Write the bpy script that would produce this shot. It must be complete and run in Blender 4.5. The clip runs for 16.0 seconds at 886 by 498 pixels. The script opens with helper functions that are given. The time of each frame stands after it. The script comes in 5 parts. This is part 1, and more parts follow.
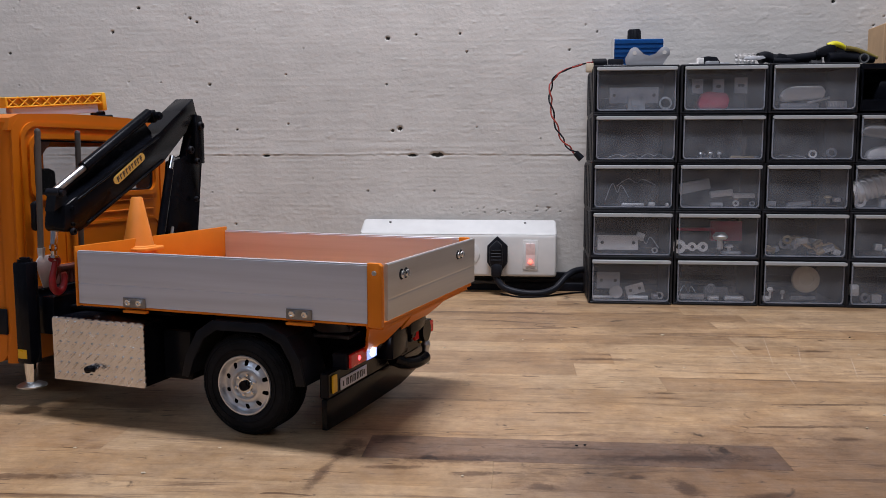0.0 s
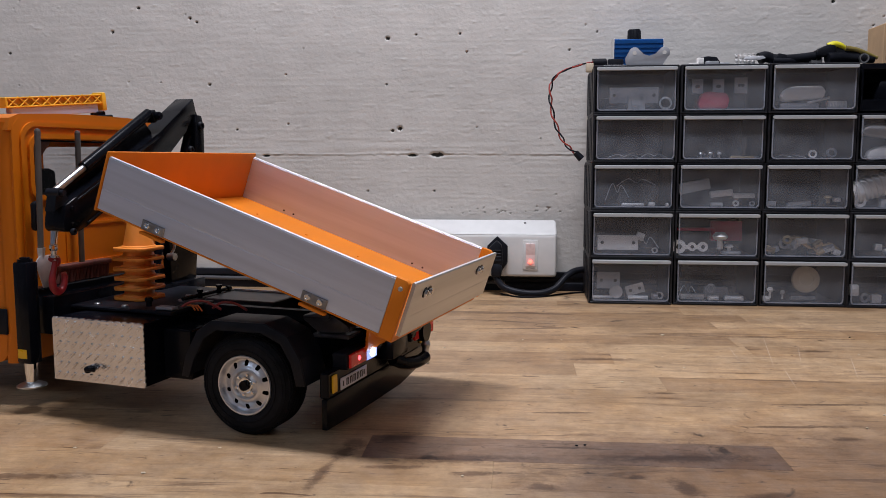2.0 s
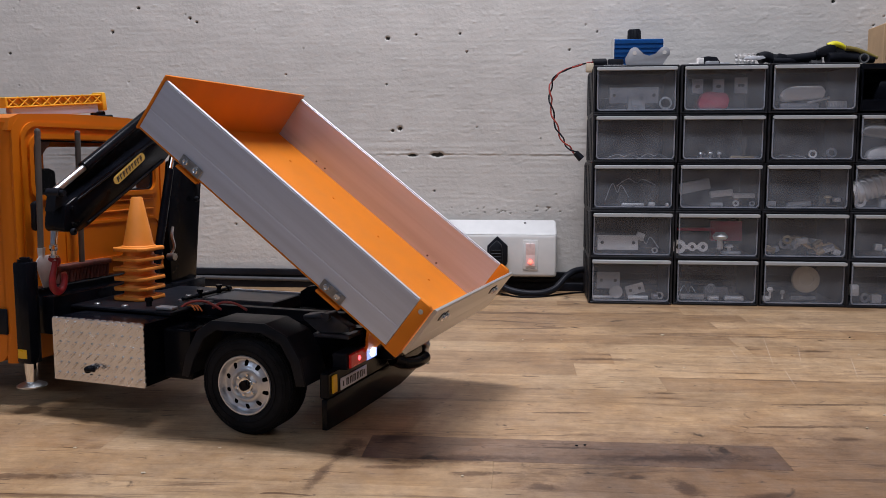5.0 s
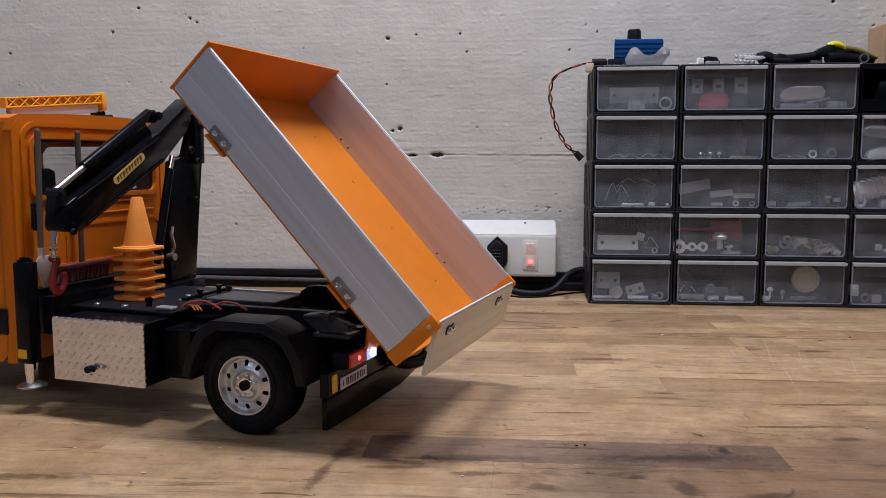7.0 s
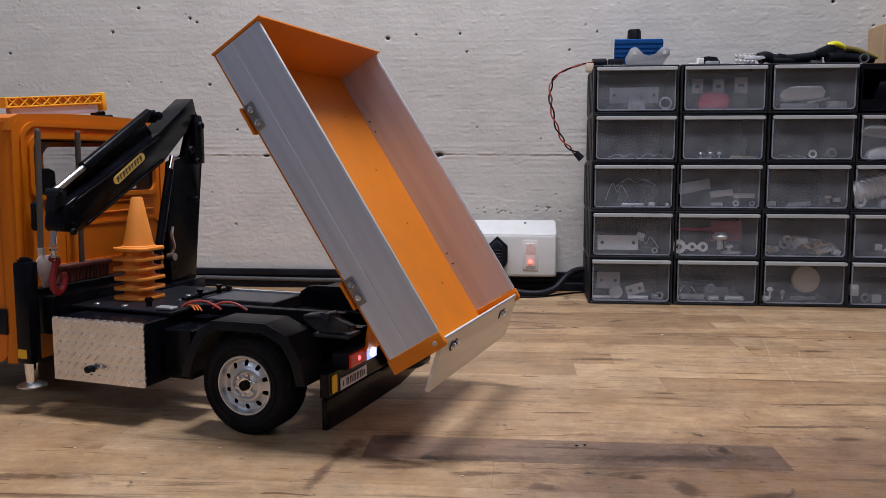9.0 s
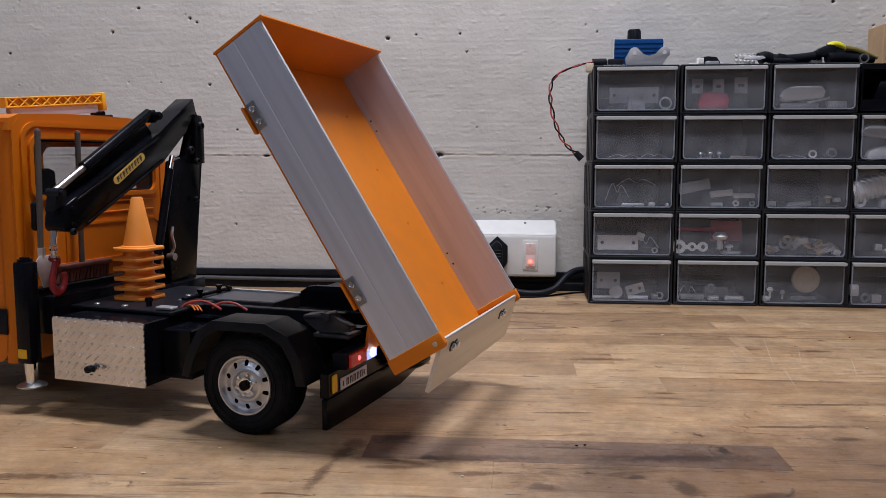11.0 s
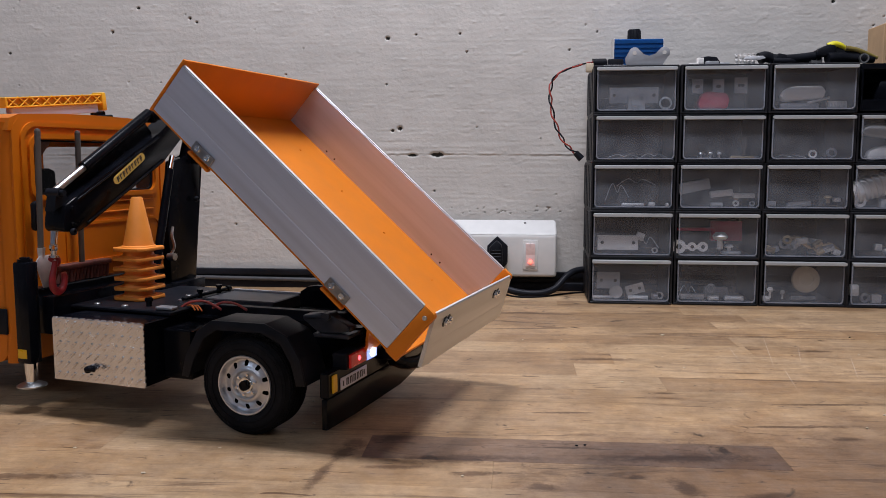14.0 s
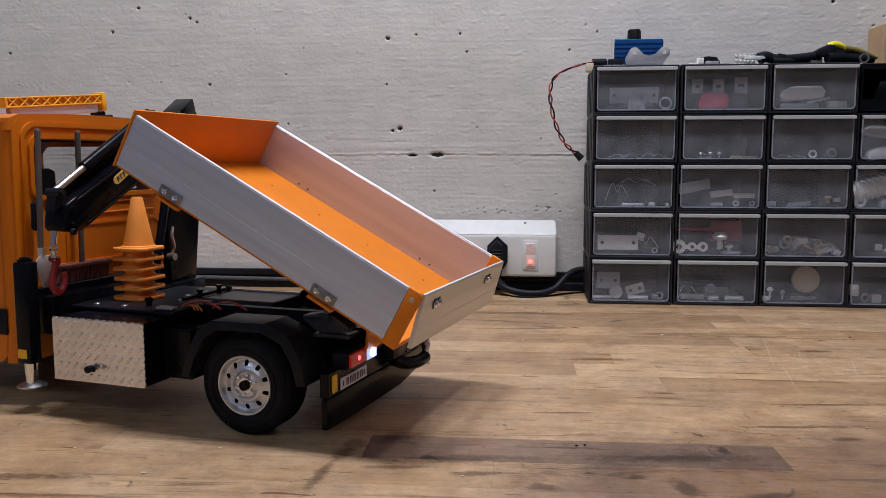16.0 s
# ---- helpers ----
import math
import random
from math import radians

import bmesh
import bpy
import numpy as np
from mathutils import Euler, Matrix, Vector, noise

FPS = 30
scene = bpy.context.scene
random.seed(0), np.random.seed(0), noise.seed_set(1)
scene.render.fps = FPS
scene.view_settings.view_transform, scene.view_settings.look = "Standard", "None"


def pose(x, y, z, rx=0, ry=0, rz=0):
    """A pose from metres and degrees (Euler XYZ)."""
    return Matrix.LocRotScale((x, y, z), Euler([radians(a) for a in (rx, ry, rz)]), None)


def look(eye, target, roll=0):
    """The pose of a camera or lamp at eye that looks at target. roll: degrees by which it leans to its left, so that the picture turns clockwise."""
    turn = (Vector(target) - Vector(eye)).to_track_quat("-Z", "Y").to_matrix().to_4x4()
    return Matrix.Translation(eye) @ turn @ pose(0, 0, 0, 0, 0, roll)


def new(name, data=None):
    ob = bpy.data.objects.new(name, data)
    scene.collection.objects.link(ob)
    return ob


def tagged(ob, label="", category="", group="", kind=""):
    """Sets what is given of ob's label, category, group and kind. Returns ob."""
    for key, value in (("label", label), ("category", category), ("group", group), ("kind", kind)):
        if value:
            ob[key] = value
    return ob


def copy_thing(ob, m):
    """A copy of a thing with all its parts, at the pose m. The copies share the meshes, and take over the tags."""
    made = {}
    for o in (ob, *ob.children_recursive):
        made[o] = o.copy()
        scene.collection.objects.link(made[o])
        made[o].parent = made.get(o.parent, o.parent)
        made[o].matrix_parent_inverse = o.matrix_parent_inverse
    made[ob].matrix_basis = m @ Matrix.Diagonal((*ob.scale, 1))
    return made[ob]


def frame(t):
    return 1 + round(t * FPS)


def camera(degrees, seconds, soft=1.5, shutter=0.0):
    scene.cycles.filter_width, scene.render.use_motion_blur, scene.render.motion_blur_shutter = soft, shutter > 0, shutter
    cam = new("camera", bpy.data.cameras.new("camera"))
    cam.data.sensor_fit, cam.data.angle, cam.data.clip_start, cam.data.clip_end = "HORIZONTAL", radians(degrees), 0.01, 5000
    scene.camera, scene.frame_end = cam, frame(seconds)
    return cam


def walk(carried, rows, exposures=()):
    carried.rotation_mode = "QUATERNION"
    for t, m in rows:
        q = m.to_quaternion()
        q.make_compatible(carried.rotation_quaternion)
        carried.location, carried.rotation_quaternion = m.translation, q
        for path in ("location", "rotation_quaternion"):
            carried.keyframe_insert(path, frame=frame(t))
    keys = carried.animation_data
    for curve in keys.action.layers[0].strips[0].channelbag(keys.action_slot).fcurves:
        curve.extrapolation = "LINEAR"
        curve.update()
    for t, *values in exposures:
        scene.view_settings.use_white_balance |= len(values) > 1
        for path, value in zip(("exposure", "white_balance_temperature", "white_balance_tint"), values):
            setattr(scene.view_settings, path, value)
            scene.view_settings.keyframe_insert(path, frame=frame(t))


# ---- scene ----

cam = camera(56.33, 16.0, soft=0.6)
CAMERA_POSE = pose(0, 0, 0.1879, 83.80)
walk(cam, [(0, CAMERA_POSE), (16.0, CAMERA_POSE)], [(0, -0.33, 6450, 14)])

# ---- light ----
world = bpy.data.worlds.new("room_air")
world.use_nodes = True
world.node_tree.nodes["Background"].inputs[0].default_value = (0.75, 0.8, 0.9, 1)
world.node_tree.nodes["Background"].inputs[1].default_value = 0.015
scene.world = world


def area(name, m, sx, sy, power, color):
    lamp = bpy.data.lights.new(name, "AREA")
    lamp.shape, lamp.size, lamp.size_y, lamp.energy, lamp.color = "RECTANGLE", sx, sy, power, color
    ob = new(name, lamp)
    ob.matrix_world = m
    return ob


area("tube_or_fill_light", pose(0.0, 0.63, 1.52, 0, 0, -19.5), 0.60, 0.13, 31, (0.88, 0.92, 1.0))
# unseen cool source, assumed from the bluish reflection on the aluminium panels
area("tube_or_fill_light", look((-1.60, -0.60, 1.50), (-1.65, -0.60, 0)), 0.30, 1.2, 8, (0.56, 0.74, 1.0))
# broad fill added behind the camera, like ceiling bounce, to lift front faces
area("tube_or_fill_light", look((0.2, -1.30, 1.55), (0.2, -1.1, 0)), 2.4, 0.9, 11, (0.82, 0.89, 1.0))


# the wall and the bench run a little askew to the camera
WY, YAW = 1.1895, 5.0
ASKEW = pose(0.1, WY, 0, 0, 0, -YAW) @ pose(-0.1, -WY, 0)


def turned(ob):
    """Sets a thing built square to the camera along the wall's own line."""
    ob.matrix_world = ASKEW @ ob.matrix_world
    return ob


# ---- materials ----
def mat(name, color, rough=0.5, metal=0.0, vary=0.12, scale=60.0, bump=0.0, bscale=300.0, stretch=(1, 1, 1), spec=0.5, emit=None, power=0.0, second=None, coat=0.0, rvary=0.1, brushed=0.0):
    m = bpy.data.materials.new(name)
    m.use_nodes = True
    nt = m.node_tree
    b = nt.nodes["Principled BSDF"]
    b.inputs["Roughness"].default_value, b.inputs["Metallic"].default_value = rough, metal
    b.inputs["Specular IOR Level"].default_value = spec
    b.inputs["Coat Weight"].default_value = coat
    tc = nt.nodes.new("ShaderNodeTexCoord")
    mp = nt.nodes.new("ShaderNodeMapping")
    mp.inputs["Scale"].default_value = stretch
    nt.links.new(tc.outputs["Object"], mp.inputs[0])
    n1 = nt.nodes.new("ShaderNodeTexNoise")
    n1.inputs["Scale"].default_value, n1.inputs["Detail"].default_value = scale, 6
    nt.links.new(mp.outputs[0], n1.inputs["Vector"])
    n2 = nt.nodes.new("ShaderNodeTexNoise")
    n2.inputs["Scale"].default_value, n2.inputs["Detail"].default_value = scale * 0.17, 3
    nt.links.new(mp.outputs[0], n2.inputs["Vector"])
    mul = nt.nodes.new("ShaderNodeMath")
    mul.operation = "MULTIPLY_ADD"
    mul.inputs[1].default_value = 0.5
    nt.links.new(n1.outputs[0], mul.inputs[0])
    half = nt.nodes.new("ShaderNodeMath")
    half.operation = "MULTIPLY"
    half.inputs[1].default_value = 0.5
    nt.links.new(n2.outputs[0], half.inputs[0])
    nt.links.new(half.outputs[0], mul.inputs[2])
    ramp = nt.nodes.new("ShaderNodeValToRGB")
    lo = second if second else [c * (1 - vary * 1.6) for c in color]
    hi = color if second else [min(1, c * (1 + vary)) for c in color]
    ramp.color_ramp.elements[0].position, ramp.color_ramp.elements[1].position = 0.36, 0.64
    ramp.color_ramp.elements[0].color, ramp.color_ramp.elements[1].color = (*lo, 1), (*hi, 1)
    nt.links.new(mul.outputs[0], ramp.inputs[0])
    nt.links.new(ramp.outputs[0], b.inputs["Base Color"])
    mr = nt.nodes.new("ShaderNodeMapRange")
    mr.inputs[3].default_value, mr.inputs[4].default_value = max(0.02, rough - rvary), min(1, rough + rvary)
    nt.links.new(n1.outputs[0], mr.inputs[0])
    nt.links.new(mr.outputs[0], b.inputs["Roughness"])
    if bump:
        n3 = nt.nodes.new("ShaderNodeTexNoise")
        n3.inputs["Scale"].default_value, n3.inputs["Detail"].default_value = bscale, 4
        nt.links.new(mp.outputs[0], n3.inputs["Vector"])
        bp = nt.nodes.new("ShaderNodeBump")
        bp.inputs["Strength"].default_value, bp.inputs["Distance"].default_value = bump, 0.001
        nt.links.new(n3.outputs[0], bp.inputs["Height"])
        nt.links.new(bp.outputs[0], b.inputs["Normal"])
    if brushed:
        b.inputs["Anisotropic"].default_value = brushed
        vt = nt.nodes.new("ShaderNodeVectorTransform")
        vt.vector_type, vt.convert_from, vt.convert_to = "VECTOR", "OBJECT", "WORLD"
        vt.inputs[0].default_value = (1, 0, 0) if stretch[0] < 1 else (0, 1, 0)
        nt.links.new(vt.outputs[0], b.inputs["Tangent"])
    if emit:
        b.inputs["Emission Color"].default_value, b.inputs["Emission Strength"].default_value = (*emit, 1), power
    return m


def wood_material(name, tone):
    m = bpy.data.materials.new(name)
    m.use_nodes = True
    nt = m.node_tree
    b = nt.nodes["Principled BSDF"]
    L = nt.links.new
    geo = nt.nodes.new("ShaderNodeNewGeometry")
    info = nt.nodes.new("ShaderNodeObjectInfo")
    off = nt.nodes.new("ShaderNodeVectorMath")
    off.operation = "MULTIPLY_ADD"
    comb = nt.nodes.new("ShaderNodeCombineXYZ")
    for i in range(3):
        L(info.outputs["Random"], comb.inputs[i])
    off.inputs[1].default_value = (37, 91, 13)
    L(comb.outputs[0], off.inputs[0])
    along = nt.nodes.new("ShaderNodeVectorRotate")
    along.rotation_type = "Z_AXIS"
    along.inputs["Angle"].default_value = radians(YAW)
    L(geo.outputs["Position"], along.inputs["Vector"])
    L(along.outputs[0], off.inputs[2])
    mp = nt.nodes.new("ShaderNodeMapping")
    mp.inputs["Scale"].default_value = (0.11, 1, 1)
    L(off.outputs[0], mp.inputs[0])

    def noise_node(scale, detail, src, rough=0.6, dist=0.0):
        n = nt.nodes.new("ShaderNodeTexNoise")
        n.inputs["Scale"].default_value, n.inputs["Detail"].default_value = scale, detail
        n.inputs["Roughness"].default_value, n.inputs["Distortion"].default_value = rough, dist
        L(src, n.inputs["Vector"])
        return n.outputs[0]

    def ramp_node(src, stops):
        r = nt.nodes.new("ShaderNodeValToRGB")
        e = r.color_ramp.elements
        while len(e) < len(stops):
            e.new(0.5)
        for k, (p, c) in enumerate(stops):
            e[k].position, e[k].color = p, (*c, 1)
        L(src, r.inputs[0])
        return r.outputs[0]

    def mix_node(kind, fac, a, c):
        x = nt.nodes.new("ShaderNodeMix")
        x.data_type, x.blend_type = "RGBA", kind
        if isinstance(fac, float):
            x.inputs[0].default_value = fac
        else:
            L(fac, x.inputs[0])
        L(a, x.inputs[6])
        L(c, x.inputs[7])
        return x.outputs[2]

    stave = ramp_node(info.outputs["Random"], [(q, tuple(v * d for v in tone)) for q, d in ((0.0, 0.92), (0.5, 1.0), (1.0, 1.10))])
    mid = ramp_node(noise_node(95, 9, mp.outputs[0], 0.72, 0.5), [(0.28, (0.50, 0.44, 0.40)), (0.52, (1, 1, 1)), (0.75, (0.84, 0.81, 0.78))])
    col = mix_node("MULTIPLY", 0.7, stave, mid)
    fine = ramp_node(noise_node(520, 6, mp.outputs[0], 0.75), [(0.34, (0.58, 0.53, 0.50)), (0.55, (1, 1, 1))])
    col = mix_node("MULTIPLY", 0.35, col, fine)
    # dark mineral streaks, smoky smears, dirt specks
    streak = ramp_node(noise_node(30, 8, mp.outputs[0], 0.72, 1.0), [(0.36, (0.20, 0.13, 0.10)), (0.42, (1, 1, 1))])
    col = mix_node("MULTIPLY", 0.6, col, streak)
    smear = ramp_node(noise_node(16, 12, geo.outputs["Position"], 0.82, 0.2), [(0.34, (0.40, 0.36, 0.34)), (0.62, (1.0, 1.0, 1.0))])
    col = mix_node("MULTIPLY", 0.75, col, smear)
    knot = ramp_node(noise_node(36, 5, off.outputs[0], 0.55, 0.8), [(0.27, (0.10, 0.07, 0.06)), (0.33, (1, 1, 1))])
    col = mix_node("MULTIPLY", 0.85, col, knot)
    speck = ramp_node(noise_node(130, 4, geo.outputs["Position"], 0.55), [(0.27, (0.2, 0.16, 0.14)), (0.34, (1, 1, 1))])
    col = mix_node("MULTIPLY", 0.7, col, speck)
    fleck = ramp_node(noise_node(300, 3, mp.outputs[0], 0.5, 0.6), [(0.30, (0.22, 0.15, 0.12)), (0.34, (1, 1, 1))])
    col = mix_node("MULTIPLY", 0.75, col, fleck)
    amber = ramp_node(noise_node(7, 8, geo.outputs["Position"], 0.7, 0.6), [(0.45, (1, 1, 1)), (0.66, (0.98, 0.84, 0.62))])
    col = mix_node("MULTIPLY", 0.55, col, amber)
    # light falloff painted into the wood: near right part of the bench darkened
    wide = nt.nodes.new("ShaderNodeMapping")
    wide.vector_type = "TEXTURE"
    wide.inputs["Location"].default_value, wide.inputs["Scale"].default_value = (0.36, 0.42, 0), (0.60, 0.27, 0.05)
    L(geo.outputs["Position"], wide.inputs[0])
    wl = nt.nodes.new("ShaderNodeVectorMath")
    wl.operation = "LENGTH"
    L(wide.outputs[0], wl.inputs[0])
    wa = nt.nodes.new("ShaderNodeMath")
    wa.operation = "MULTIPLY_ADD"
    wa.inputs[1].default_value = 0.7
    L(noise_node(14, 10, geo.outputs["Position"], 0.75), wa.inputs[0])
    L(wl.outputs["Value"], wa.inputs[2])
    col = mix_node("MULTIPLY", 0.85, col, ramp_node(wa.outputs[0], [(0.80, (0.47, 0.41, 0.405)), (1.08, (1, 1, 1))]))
    col = mix_node("SCREEN", 0.06, col, ramp_node(noise_node(60, 12, geo.outputs["Position"], 0.8), [(0.45, (0, 0, 0)), (0.7, (0.8, 0.75, 0.7))]))
    # old stains
    ragged = noise_node(120, 10, geo.outputs["Position"], 0.82, 0.4)
    marks = ((-0.058, 0.533, 0.010, 0.012, 0), (-0.064, 0.514, 0.008, 0.016, -14), (-0.0735, 0.480, 0.005, 0.030, -12), (0.0574, 0.4594, 0.011, 0.007, 0), (0.140, 0.457, 0.009, 0.018, 18), (0.150, 0.505, 0.060, 0.008, 0), (0.147, 0.766, 0.045, 0.006, 0), (0.365, 0.798, 0.020, 0.006, 0), (-0.254, 0.476, 0.050, 0.006, 0), (0.010, 0.5047, 0.045, 0.009, 0), (-0.030, 0.491, 0.026, 0.004, 0), (0.273, 0.541, 0.011, 0.005, 0), (0.246, 0.567, 0.050, 0.0035, 0), (0.182, 0.446, 0.022, 0.006, 8), (-0.030, 0.545, 0.020, 0.010, 20), (0.116, 0.474, 0.007, 0.004, 0), (0.178, 0.652, 0.010, 0.004, 0), (0.019, 0.480, 0.016, 0.005, 0), (0.09, 0.60, 0.030, 0.003, 0), (0.30, 0.62, 0.060, 0.003, 0))
    for cx, cy, rx, ry, turn in marks:
        mq = nt.nodes.new("ShaderNodeMapping")
        mq.vector_type = "TEXTURE"
        mq.inputs["Location"].default_value, mq.inputs["Scale"].default_value = (cx, cy, 0), (rx, ry, 0.02)
        mq.inputs["Rotation"].default_value = (0, 0, math.radians(turn))
        L(geo.outputs["Position"], mq.inputs[0])
        ln = nt.nodes.new("ShaderNodeVectorMath")
        ln.operation = "LENGTH"
        L(mq.outputs[0], ln.inputs[0])
        ad = nt.nodes.new("ShaderNodeMath")
        ad.operation = "MULTIPLY_ADD"
        ad.inputs[1].default_value = 2.6
        L(ragged, ad.inputs[0])
        L(ln.outputs["Value"], ad.inputs[2])
        sc = nt.nodes.new("ShaderNodeMath")
        sc.operation = "MULTIPLY"
        sc.inputs[1].default_value = 0.25
        L(ad.outputs[0], sc.inputs[0])
        col = mix_node("MULTIPLY", 0.68, col, ramp_node(sc.outputs[0], [(0.42, (0.17, 0.115, 0.115)), (0.58, (1, 1, 1))]))
    # pale scratches
    for cx, cy, n, turn in ((0.322, 0.805, 0.17, -17), (0.345, 0.785, 0.08, -21), (0.300, 0.70, 0.09, -14), (0.374, 0.737, 0.11, -22), (0.283, 0.79, 0.06, -10)):
        mq = nt.nodes.new("ShaderNodeMapping")
        mq.vector_type = "TEXTURE"
        mq.inputs["Location"].default_value, mq.inputs["Scale"].default_value = (cx, cy, 0), (0.0011, n, 0.02)
        mq.inputs["Rotation"].default_value = (0, 0, math.radians(turn))
        L(geo.outputs["Position"], mq.inputs[0])
        ln = nt.nodes.new("ShaderNodeVectorMath")
        ln.operation = "LENGTH"
        L(mq.outputs[0], ln.inputs[0])
        ad = nt.nodes.new("ShaderNodeMath")
        ad.operation = "ADD"
        L(ragged, ad.inputs[0])
        L(ln.outputs["Value"], ad.inputs[1])
        col = mix_node("SCREEN", 0.45, col, ramp_node(ad.outputs[0], [(0.45, (0.55, 0.52, 0.48)), (1.0, (0, 0, 0))]))
    L(col, b.inputs["Base Color"])
    mr = nt.nodes.new("ShaderNodeMapRange")
    mr.inputs[3].default_value, mr.inputs[4].default_value = 0.36, 0.6
    L(noise_node(30, 6, geo.outputs["Position"]), mr.inputs[0])
    L(mr.outputs[0], b.inputs["Roughness"])
    bp = nt.nodes.new("ShaderNodeBump")
    bp.inputs["Strength"].default_value, bp.inputs["Distance"].default_value = 0.25, 0.0006
    L(noise_node(160, 6, mp.outputs[0], 0.7), bp.inputs["Height"])
    L(bp.outputs[0], b.inputs["Normal"])
    return m


def plastic_pane(name, color, clear, rough=0.35):
    m = bpy.data.materials.new(name)
    m.use_nodes = True
    nt = m.node_tree
    b = nt.nodes["Principled BSDF"]
    b.inputs["Base Color"].default_value, b.inputs["Roughness"].default_value = (*color, 1), rough
    tr = nt.nodes.new("ShaderNodeBsdfTransparent")
    tr.inputs[0].default_value = (0.9, 0.91, 0.93, 1)
    mx = nt.nodes.new("ShaderNodeMixShader")
    n = nt.nodes.new("ShaderNodeTexNoise")
    n.inputs["Scale"].default_value, n.inputs["Detail"].default_value = 45, 5
    mr = nt.nodes.new("ShaderNodeMapRange")
    mr.inputs[3].default_value, mr.inputs[4].default_value = clear + 0.1, clear - 0.1
    tc = nt.nodes.new("ShaderNodeTexCoord")
    nt.links.new(tc.outputs["Object"], n.inputs["Vector"])
    nt.links.new(n.outputs[0], mr.inputs[0])
    nt.links.new(mr.outputs[0], mx.inputs[0])
    nt.links.new(b.outputs[0], mx.inputs[1])
    nt.links.new(tr.outputs[0], mx.inputs[2])
    nt.links.new(mx.outputs[0], nt.nodes["Material Output"].inputs[0])
    return m


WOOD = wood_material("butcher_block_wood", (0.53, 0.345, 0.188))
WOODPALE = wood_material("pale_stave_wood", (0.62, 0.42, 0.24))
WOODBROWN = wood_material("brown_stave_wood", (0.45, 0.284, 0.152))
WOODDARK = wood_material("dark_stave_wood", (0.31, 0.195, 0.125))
WALL = mat("painted_concrete", (0.60, 0.567, 0.527), 0.85, 0, 0.06, 30, 0.3, 420, stretch=(0.8, 1, 1.15), spec=0.25)
PIT = mat("bare_pit", (0.10, 0.09, 0.08), 0.95, 0, 0.3, 200)
PLASTER = mat("plain_plaster", (0.34, 0.35, 0.39), 0.9, 0, 0.06, 6)
CONCRETE = mat("concrete_floor", (0.25, 0.24, 0.23), 0.8, 0, 0.15, 8)
ORANGE = mat("orange_paint", (0.75, 0.212, 0.013), 0.45, 0, 0.06, 40, 0.05, 500, spec=0.22)
CABPAINT = mat("orange_cab_paint", (0.70, 0.178, 0.007), 0.36, 0, 0.06, 25, spec=0.28)
ALU = mat("brushed_aluminium", (0.66, 0.69, 0.79), 0.45, 0.48, 0.11, 130, 0.05, 900, stretch=(0.04, 1, 1), brushed=0.2, rvary=0.08)
ALUGATE = mat("brushed_aluminium_gate", (0.68, 0.67, 0.66), 0.46, 0.85, 0.10, 110, 0.04, 900, stretch=(1, 0.04, 1), brushed=0.5, rvary=0.05)
TREAD = mat("tread_plate_aluminium", (0.84, 0.83, 0.83), 0.24, 0.9, 0.08, 120, 0.06, 500)
BRIGHT = mat("bare_aluminium_edge", (0.70, 0.70, 0.72), 0.5, 0.8, 0.05, 100)
STEEL = mat("steel", (0.6, 0.6, 0.6), 0.34, 1, 0.15, 300)
DULLSTEEL = mat("dull_steel", (0.30, 0.29, 0.29), 0.42, 0.8, 0.2, 200)
CHROME = mat("chrome", (0.85, 0.85, 0.85), 0.1, 1, 0.03, 200)
RIM = mat("silver_wheel_paint", (0.66, 0.66, 0.68), 0.33, 0.75, 0.06, 200)
BLACK = mat("black_satin_paint", (0.005, 0.0056, 0.0085), 0.20, 0, 0.3, 60, spec=0.13)
BLACKP = mat("black_plastic", (0.010, 0.011, 0.0155), 0.42, 0, 0.3, 80, 0.1, 600, spec=0.16)
RUBBER = mat("tyre_rubber", (0.010, 0.010, 0.012), 0.72, 0, 0.35, 150, 0.2, 700, spec=0.14)
CONE = mat("orange_cone_plastic", (0.86, 0.285, 0.038), 0.5, 0, 0.06, 60)
HOOKRED = mat("red_hook_paint", (0.32, 0.018, 0.022), 0.4, 0, 0.2, 200)
WOODROD = mat("grey_brown_rod", (0.095, 0.078, 0.068), 0.55, 0, 0.15, 200, stretch=(1, 1, 0.1))
BROOM = mat("brown_broom_bristle", (0.13, 0.035, 0.025), 0.7, 0, 0.3, 300)
SHEET = mat("shovel_sheet_metal", (0.80, 0.80, 0.82), 0.4, 0.6, 0.1, 100)
YELLOW = mat("yellow_plastic", (0.85, 0.45, 0.02), 0.45, 0, 0.08, 100)
AMBER = mat("amber_lens", (0.62, 0.28, 0.01), 0.3, 0, 0.1, 150)
PALEBLUE = mat("pale_reflective_panel", (0.48, 0.54, 0.74), 0.45, 0, 0.05, 60)
REFLECT = mat("yellow_reflector", (0.9, 0.5, 0.01), 0.3, 0, 0.05, 100)
WHITE = mat("white_plastic", (0.74, 0.73, 0.71), 0.4, 0, 0.04, 60)
PLATE = mat("white_plate", (0.72, 0.7, 0.74), 0.45, 0, 0.05, 100)
INK = mat("dark_print", (0.04, 0.035, 0.03), 0.5, 0, 0.1, 100)
LABELY = mat("yellow_label", (0.72, 0.5, 0.12), 0.45, 0, 0.06, 100)
REDLENS = mat("red_lamp_lens", (0.5, 0.02, 0.02), 0.25, 0, 0.1, 300, emit=(1, 0.05, 0.03), power=0.06)
REDGLOW = mat("red_led", (1, 0.05, 0.05), 0.4, 0, 0.02, 50, emit=(1, 0.06, 0.08), power=6)
WHITEGLOW = mat("white_led", (0.9, 0.9, 1), 0.4, 0, 0.02, 50, emit=(0.22, 0.36, 1), power=1.7)
